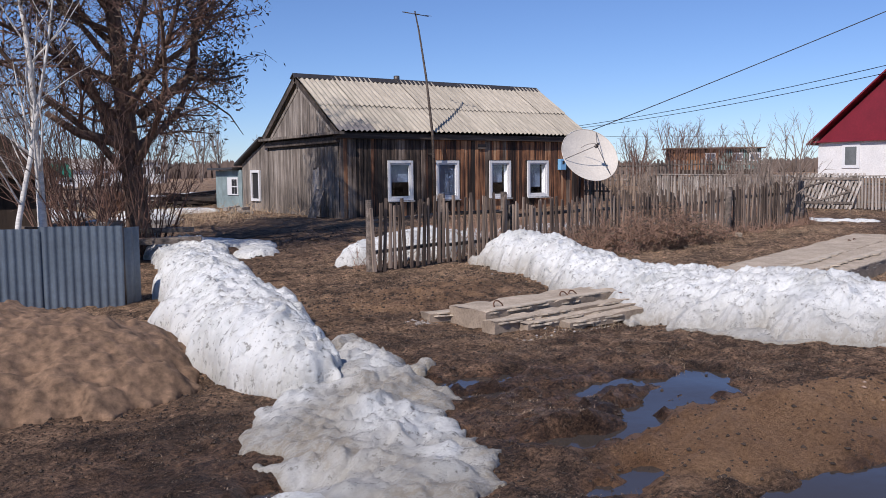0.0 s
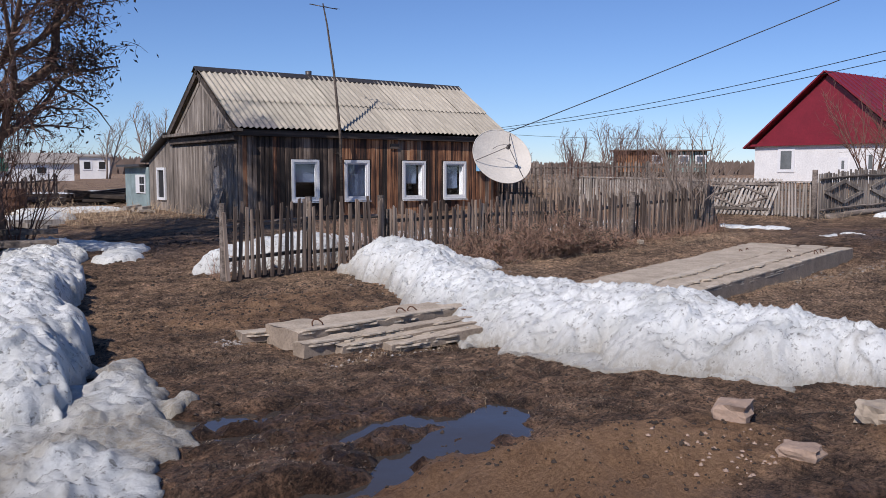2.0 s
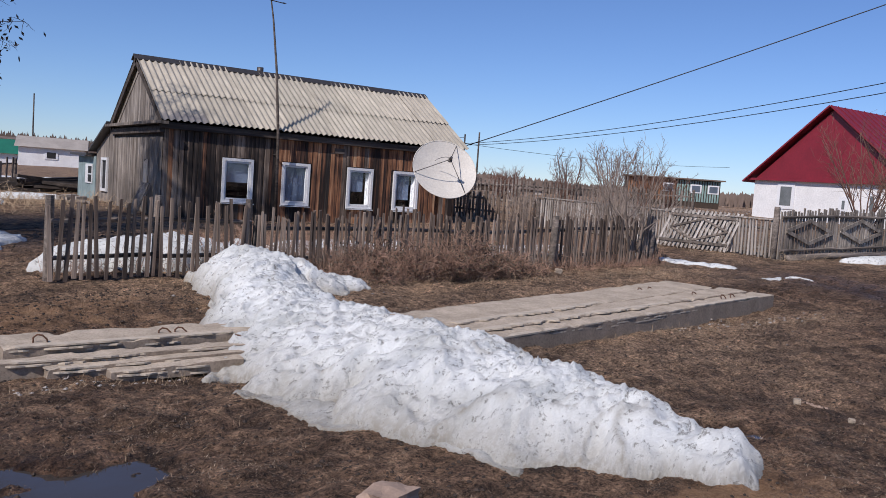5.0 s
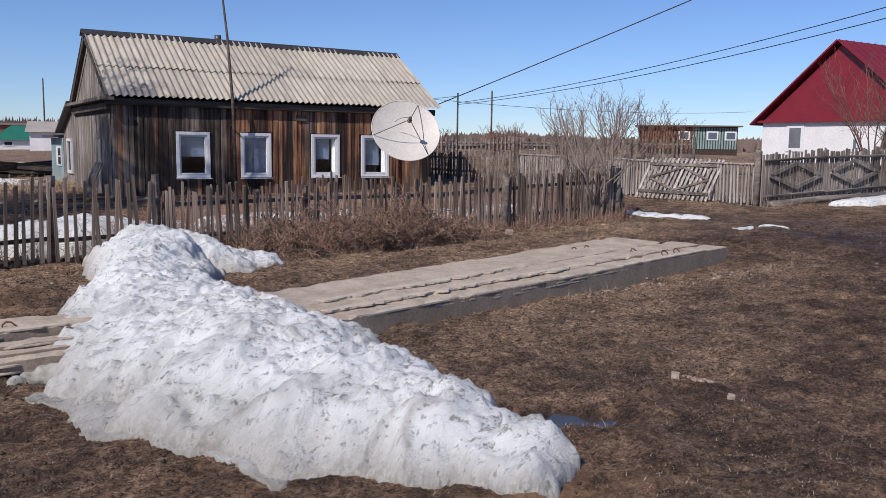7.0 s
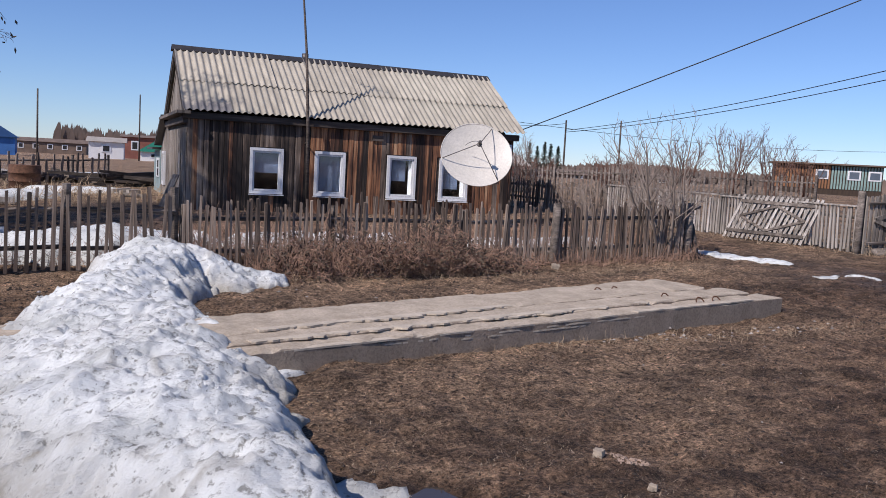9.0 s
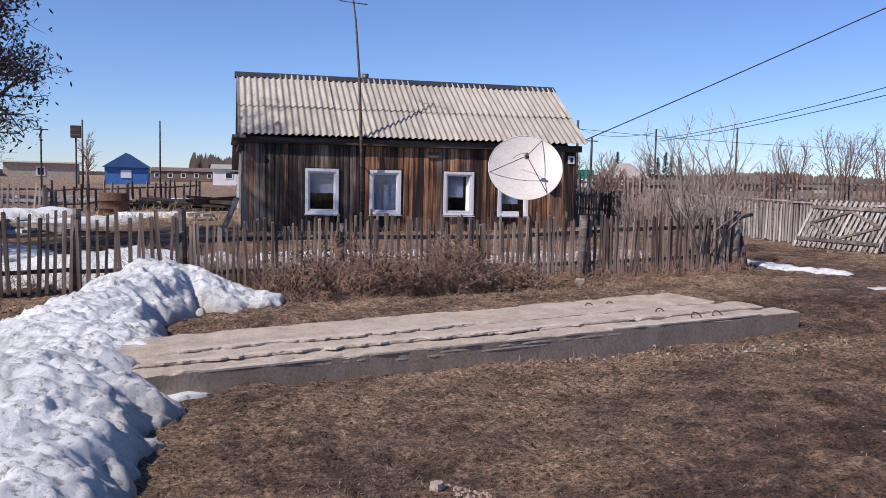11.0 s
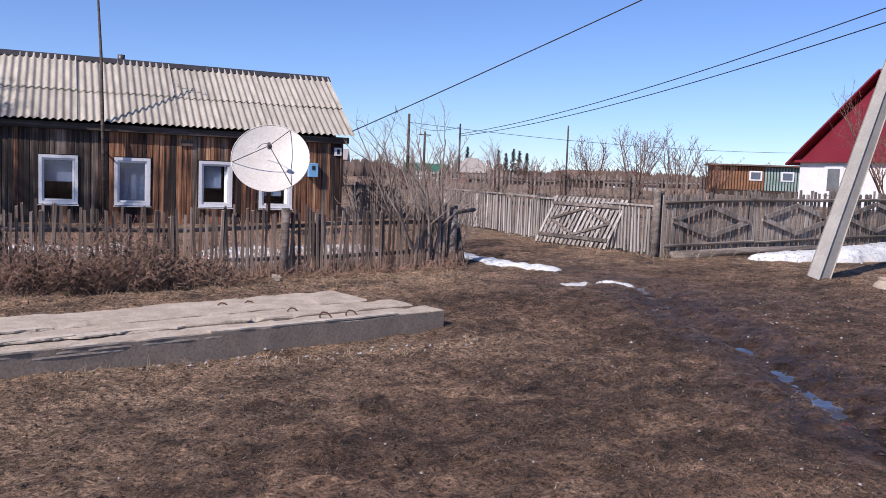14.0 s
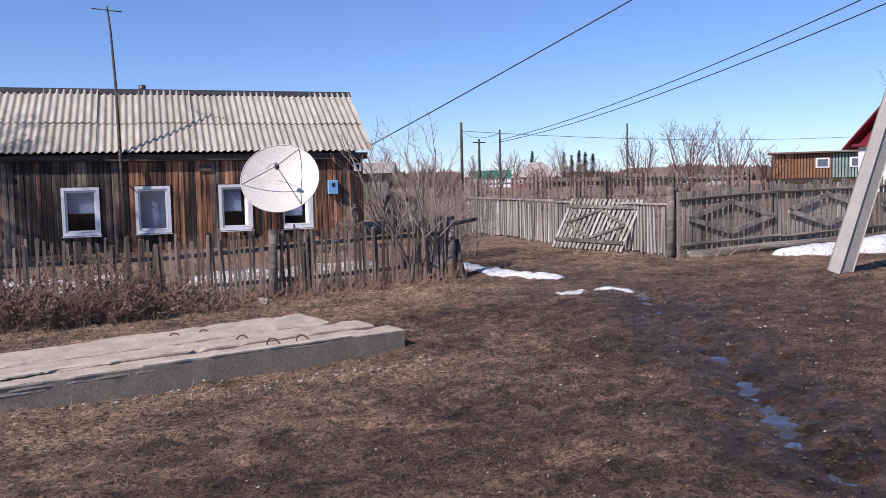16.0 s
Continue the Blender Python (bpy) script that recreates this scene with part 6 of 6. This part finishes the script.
far_house("village_house", "brown low house far off on the plain", 80.0, 100.0, -35, 12.0, 6.0, 0.9, 0.5, M_BROWNROOF, M_BROWNROOF, 2)
far_house("old_barn", "dark rotten barn with a sagging roof behind the birches", 1.05, 22.6, 84, 5.0, 5.0, 1.5, 2.15, M_OLDBARN, M_OLDBARN, 0, category="barn")


def striped_shed():
    ob = thing("striped_shed", "long garden shed of brown and green striped boards", "shed", (59.0, 47.3, gz(59, 47.3) + 0.45), radians(-38), "village houses")
    L = 7.4
    part("wall", boxed(-L / 2, L / 2, 0, 2.5, -0.8, 1.75), M_OLDBARN, ob)
    part("roof", boxed(-L / 2 - 0.3, L / 2 + 0.3, -0.4, 2.8, 1.752, 1.86), M_BROWNROOF, ob)
    m_g = plain("pale_green_boards", (0.25, 0.36, 0.33), 0.85, vary=0.2, scale=2, rel=0)
    m_b = plain("orange_brown_boards", (0.28, 0.13, 0.06), 0.85, vary=0.25, scale=2, rel=0)
    n = 36
    for k in range(n):
        x0 = -L / 2 + L * k / n
        part("board", boxed(x0, x0 + L / n * 0.6, -0.05, -0.002, 0, 1.7), m_g if k > n * 0.5 else m_b, ob)
    for wx in (-0.9, 1.3, 2.7):
        w = part("window", boxed(wx, wx + 0.9, -0.09, -0.052, 0.7, 1.4), M_WHITE, ob)
        part("pane", boxed(wx + 0.12, wx + 0.78, -0.11, -0.092, 0.8, 1.3), M_BLUEMETAL, w)


striped_shed()

# ---- heaps of boards, bricks, drums ----


def heap(name, label, category, cx, cy, n, L, sec, spread, mat, seed, piece="board", zstep=0.05):
    rng = random.Random(seed)
    ob = thing(name, label, category, (cx, cy, gz(cx, cy)))
    for k in range(n):
        l, a = L * rng.uniform(0.5, 1.0), rng.gauss(0, spread)
        s = sec * rng.uniform(0.7, 1.3)
        m = Matrix.Translation((rng.gauss(0, 0.25 * L), rng.gauss(0, 0.35), 0.02 + zstep * (k * 0.5))) @ Matrix.Rotation(a, 4, "Z") @ Matrix.Rotation(rng.gauss(0, 0.06), 4, "Y")
        part(piece, boxed(-l / 2, l / 2, -s, s, -0.03, s * 0.7, m=m), mat, ob)
    return ob


heap("board_pile", "dark heap of old boards and beams", "board pile", 10.0, 31.3, 16, 3.2, 0.10, 0.3, M_DARKWOOD, 1)
heap("brick_pile", "few pale bricks by the lean-to wall", "brick pile", 9.3, 25.0, 7, 0.5, 0.08, 0.5, M_PALEROOF, 2, "brick")
heap("board_pile", "grey rotting boards heaped under the birches", "board pile", 2.6, 17.3, 22, 3.0, 0.09, 0.35, M_RAIL, 3)
heap("board_pile", "grey rotting boards heaped under the birches", "board pile", 1.0, 19.2, 20, 3.4, 0.09, 0.4, M_RAIL, 4)
heap("board_pile", "scattered pale boards in the back garden", "board pile", 4.6, 22.5, 18, 3.0, 0.09, 0.5, M_PALE, 5, zstep=0.02)
heap("board_pile", "scattered boards in the back garden", "board pile", 7.5, 33.0, 14, 3.0, 0.1, 0.5, M_RAIL, 6, zstep=0.03)
heap("board_pile", "scattered boards on the field", "board pile", 3.0, 38.0, 16, 4.0, 0.12, 0.5, M_PALE, 7, zstep=0.03)


def drum(x, y, r, h, mat, label):
    ob = thing("drum", label, "drum", (x, y, gz(x, y)))
    v, f = [], []
    zs = [0, 0.02, h * 0.33, h * 0.34, h * 0.36, h * 0.66, h * 0.67, h * 0.69, h - 0.02, h]
    rs = [r, r, r, r * 1.04, r, r, r * 1.04, r, r, r * 0.97]
    tube_data(v, f, [(0, 0, z) for z in zs], rs, 16)
    link("body", mesh_of("body", v, f, True), mat, ob)


drum(6.5, 28.4, 0.45, 0.75, M_RUST, "rusty cut-down steel drum")
drum(3.55, 15.6, 0.25, 0.75, M_STEEL, "dark steel drum behind the metal fence")
rock(23.0, 7.5, 0.9, 0.5, 0.22, 11, "flat concrete block by the power pole", M_CONCRETE, "concrete block")
rock(24.6, 8.4, 1.3, 0.5, 0.2, 12, "flat concrete slab by the power pole", M_CONCRETE, "concrete block")

# ---- dead weeds, matted grass, crumbs ----


def stalks(name, label, spots, mat, seed, category="weeds"):
    """Curved dry stems: spots of (x, y, rx, ry, height, number, thickness)."""
    rng = random.Random(seed)
    v, f = [], []
    for x, y, rx, ry, h, n, th in spots:
        for _ in range(n):
            px, py = x + rng.uniform(-1, 1) * rx, y + rng.uniform(-1, 1) * ry
            z = gz(px, py)
            hh = h * rng.uniform(0.35, 1.1)
            d = Vector((rng.gauss(0, 0.5), rng.gauss(0, 0.5), rng.uniform(0.7, 1.6))).normalized()
            p = Vector((px, py, z - 0.02))
            pts = [p]
            for k in range(3):
                d = (d + Vector((rng.gauss(0, 0.35), rng.gauss(0, 0.35), -0.16 + rng.gauss(0, 0.2)))).normalized()
                p = p + d * hh / 3
                pts.append(p.copy())
            tube_data(v, f, pts, [th, th * 0.9, th * 0.7, th * 0.4], 3)
    ob = link(name, mesh_of(name, v, f), mat)
    return tagged(ob, label, category, kind="stuff")


M_WEED = plain("rust_brown_stems", (0.27, 0.165, 0.115), 0.9, vary=0.5, scale=3, rel=0)
BRAMBLE = dict(SHRUB, steps=[7, 5, 3], wobble=[0.3, 0.35, 0.4], rise=[-0.10, -0.05, 0.0], count=[9, 5], ratio=[0.45, 0.5], least=0.0055)
rb = random.Random(77)
for k in range(15):
    bx = 10.7 + 3.5 * k / 14 + rb.uniform(-0.1, 0.1)
    by = 11.5 + rb.uniform(-0.25, 0.15)
    hh = 1.12 - 0.45 * abs(k - 6) / 7
    bare_tree("bramble", "tangled dead bramble bush against the picket fence", (bx, by, gz(bx, by)), hh * rb.uniform(0.8, 1.1), 0.010, 300 + k, BRAMBLE, M_WEED, M_WEED, stems=9, lean=0.9, leaves=240, leaf_size=0.045, category="bush", group="dead brambles")
M_STRAW = plain("bleached_straw", (0.42, 0.31, 0.20), 0.9, vary=0.35, scale=3, rel=0)
stalks("dead_weeds", "tangle of rust-brown dead weeds along the picket fence",
       [(11.0, 11.55, 0.7, 0.4, 0.6, 350, 0.004), (12.3, 11.45, 0.9, 0.45, 0.7, 600, 0.004), (13.6, 11.55, 0.8, 0.4, 0.6, 350, 0.004), (10.2, 12.4, 1.0, 0.3, 0.8, 350, 0.005), (15.5, 11.85, 2.2, 0.2, 0.35, 700, 0.004),
        (13.0, 12.9, 4.5, 0.7, 0.8, 1800, 0.005), (14.0, 15.0, 4.0, 1.5, 0.6, 900, 0.006), (8.0, 12.2, 1.4, 0.3, 0.5, 260, 0.004), (16.5, 12.8, 1.8, 0.5, 0.6, 400, 0.004), (18.0, 12.0, 0.3, 0.3, 0.5, 120, 0.004)], M_WEED, 3)
stalks("dry_tufts", "dry straw tufts on the bare ground",
       [(9.0, 24.0, 2.5, 3.0, 0.5, 500, 0.006), (6.0, 27.0, 3.0, 4.0, 0.5, 500, 0.008), (13.0, 11.0, 5.0, 0.4, 0.16, 700, 0.0025), (5.9, 9.8, 1.5, 0.8, 0.08, 350, 0.002), (9.4, 4.0, 0.9, 0.9, 0.09, 160, 0.0015),
        (13.0, 6.75, 3.4, 0.3, 0.14, 500, 0.002), (6.5, 6.75, 1.0, 0.1, 0.12, 120, 0.002), (6.4, 5.3, 1.2, 0.4, 0.07, 200, 0.0015), (22.0, 14.0, 1.0, 3.0, 0.25, 300, 0.003), (27.0, 11.8, 5.0, 0.3, 0.3, 500, 0.004)], M_STRAW, 4)


def matted_grass():
    rng = np.random.RandomState(4)
    n = 330000
    x = rng.uniform(1.5, 24, n)
    y = 2.2 + 10.6 * rng.uniform(0, 1, n) ** 1.5
    x, y = x + 0.05 * vnoise(x * 9, y * 9, 61), y + 0.05 * vnoise(x * 9, y * 9, 62)
    dens = 0.25 + 1.1 * fbm(x * 0.9, y * 1.2, 4, 40) + 0.8 * fbm(x * 3.5, y * 3.5, 3, 41) + 0.35 * (x > 8.5) + 0.3 * (y > 9.5)
    dens -= 0.8 * bell(x, y, 5.0, 4.9, 1.4, 0.9, 0.5) + 1.8 * bell(x, y, 5.5, 3.6, 1.5, 0.65, -0.15)
    d, w, _, _ = along(x, y, STREAM)
    dens -= 0.8 * np.exp(-(d / 0.4) ** 2)
    # thicker tufts on the mud between the banks
    x2, y2 = rng.uniform(2.5, 11, 260000), rng.uniform(2.8, 9.5, 260000)
    dens2 = 0.10 + 1.5 * fbm(x2 * 2.2, y2 * 2.2, 4, 44) - 2.0 * (hollow(x2, y2) > 0.05) - 1.8 * bell(x2, y2, 5.4, 3.55, 1.5, 0.62, -0.1)
    x, y, dens = np.concatenate([x, x2]), np.concatenate([y, y2]), np.concatenate([dens, np.minimum(dens2, 0.7)])
    n = len(x)
    keep = rng.uniform(0, 1, n) < np.clip(dens, 0.0, 1)
    x, y = x[keep], y[keep]
    n = len(x)
    z = ground(x, y)
    a, tilt = rng.uniform(0, 2 * math.pi, n), 0.08 + 0.6 * rng.uniform(0, 1, n) ** 2
    L, w = 0.012 + 0.034 * rng.uniform(0, 1, n) ** 2.2, rng.uniform(0.0012, 0.003, n)
    dx, dy, dz = np.cos(a) * np.cos(tilt) * L, np.sin(a) * np.cos(tilt) * L, np.sin(tilt) * L
    sx, sy = -np.sin(a) * w, np.cos(a) * w
    base = np.stack([np.stack([x - sx, y - sy, z + 0.004], -1), np.stack([x + sx, y + sy, z + 0.004], -1), np.stack([x + dx, y + dy, z + dz + 0.006], -1)], 1).reshape(-1, 3)
    me = bpy.data.meshes.new("matted_grass")
    me.vertices.add(3 * n)
    me.vertices.foreach_set("co", base.astype(np.float32).ravel())
    me.loops.add(3 * n)
    me.loops.foreach_set("vertex_index", np.arange(3 * n, dtype=np.int32))
    me.polygons.add(n)
    me.polygons.foreach_set("loop_start", np.arange(0, 3 * n, 3, dtype=np.int32))
    me.update(calc_edges=True)
    m, nn, l, b = material("dry_grass_blades", 0.9)
    g = nn.new("ShaderNodeNewGeometry")
    c = ramp(nn, [(0.0, (0.035, 0.022, 0.015)), (0.5, (0.15, 0.097, 0.062)), (0.85, (0.30, 0.21, 0.14)), (1.0, (0.44, 0.34, 0.235))])
    l.new(g.outputs["Random Per Island"], c.inputs[0])
    l.new(c.outputs[0], b.inputs["Base Color"])
    tagged(link("matted_grass", me, m), "short matted dry grass over the mud", "grass", kind="stuff")


matted_grass()


def crumbs(name, label, mat, seed, spots, category):
    """Small broken lumps lying about: spots of (x, y, rx, ry, number, size)."""
    rng = random.Random(seed)
    v, f = [], []
    for x, y, rx, ry, n, size in spots:
        for _ in range(n):
            px, py = x + rng.uniform(-1, 1) * rx, y + rng.uniform(-1, 1) * ry
            s = size * rng.uniform(0.3, 1.2)
            c = Vector((px, py, gz(px, py) + s * 0.2))
            k = len(v)
            r = [s * rng.uniform(0.6, 1.2) for _ in range(6)]
            v += [c + Vector((r[0], 0, 0)), c + Vector((0, r[1], 0)), c - Vector((r[2], 0, 0)), c - Vector((0, r[3], 0)), c + Vector((0.2 * s, 0.1 * s, r[4] * 0.6)), c - Vector((0, 0, r[5] * 0.5))]
            f += [(k, k + 1, k + 4), (k + 1, k + 2, k + 4), (k + 2, k + 3, k + 4), (k + 3, k, k + 4), (k + 1, k, k + 5), (k + 2, k + 1, k + 5), (k + 3, k + 2, k + 5), (k, k + 3, k + 5)]
    tagged(link(name, mesh_of(name, v, f), mat), label, category, kind="stuff")


crumbs("concrete_crumbs", "pale crumbs of broken concrete on the ground", M_PALEROOF, 5,
       [(5.35, 8.1, 0.3, 0.15, 120, 0.022), (6.6, 6.8, 1.0, 0.12, 50, 0.022), (13.5, 6.95, 2.6, 0.25, 90, 0.025), (17, 5, 5, 3.5, 240, 0.014), (20.5, 7.0, 2.0, 2.0, 30, 0.02), (10, 8.9, 3, 1.5, 60, 0.025), (18.9, 6.0, 1.5, 1.0, 20, 0.022)], "rubble")
crumbs("brick_crumbs", "orange crumbs of a crumbled brick on the ground", M_BRICKSTONE, 8, [(11.17, 3.88, 0.12, 0.1, 160, 0.016), (6.4, 3.2, 0.5, 0.3, 60, 0.02)], "rubble")
M_CLOD = plain("dark_mud_clods", (0.05, 0.034, 0.024), 0.95, vary=0.4, scale=8, rel=0.6)
crumbs("mud_clods", "dark clods of mud scattered over the yard", M_CLOD, 6,
       [(5, 7, 3.0, 4.0, 2500, 0.020), (4, 4.5, 2.5, 1.6, 1200, 0.014), (14, 4.5, 7, 2.5, 3500, 0.016), (19.5, 5.5, 3.5, 4.0, 2500, 0.022), (12, 9.6, 4.0, 1.4, 900, 0.018), (7.0, 10, 2.5, 1.2, 700, 0.025), (7.5, 15, 2.5, 3, 300, 0.04), (1.2, 6.2, 1.2, 0.8, 500, 0.018)], "mud")
M_CHUNK = snow_material("snow_lumps", 0.7)
crumbs("snow_lumps", "broken lumps of icy snow", M_CHUNK, 7, [(2.85, 4.7, 0.35, 0.7, 60, 0.04), (3.1, 5.6, 0.3, 0.5, 30, 0.05), (2.3, 4.2, 0.4, 0.4, 40, 0.03), (3.5, 6.6, 0.15, 0.5, 12, 0.04)], "snow")
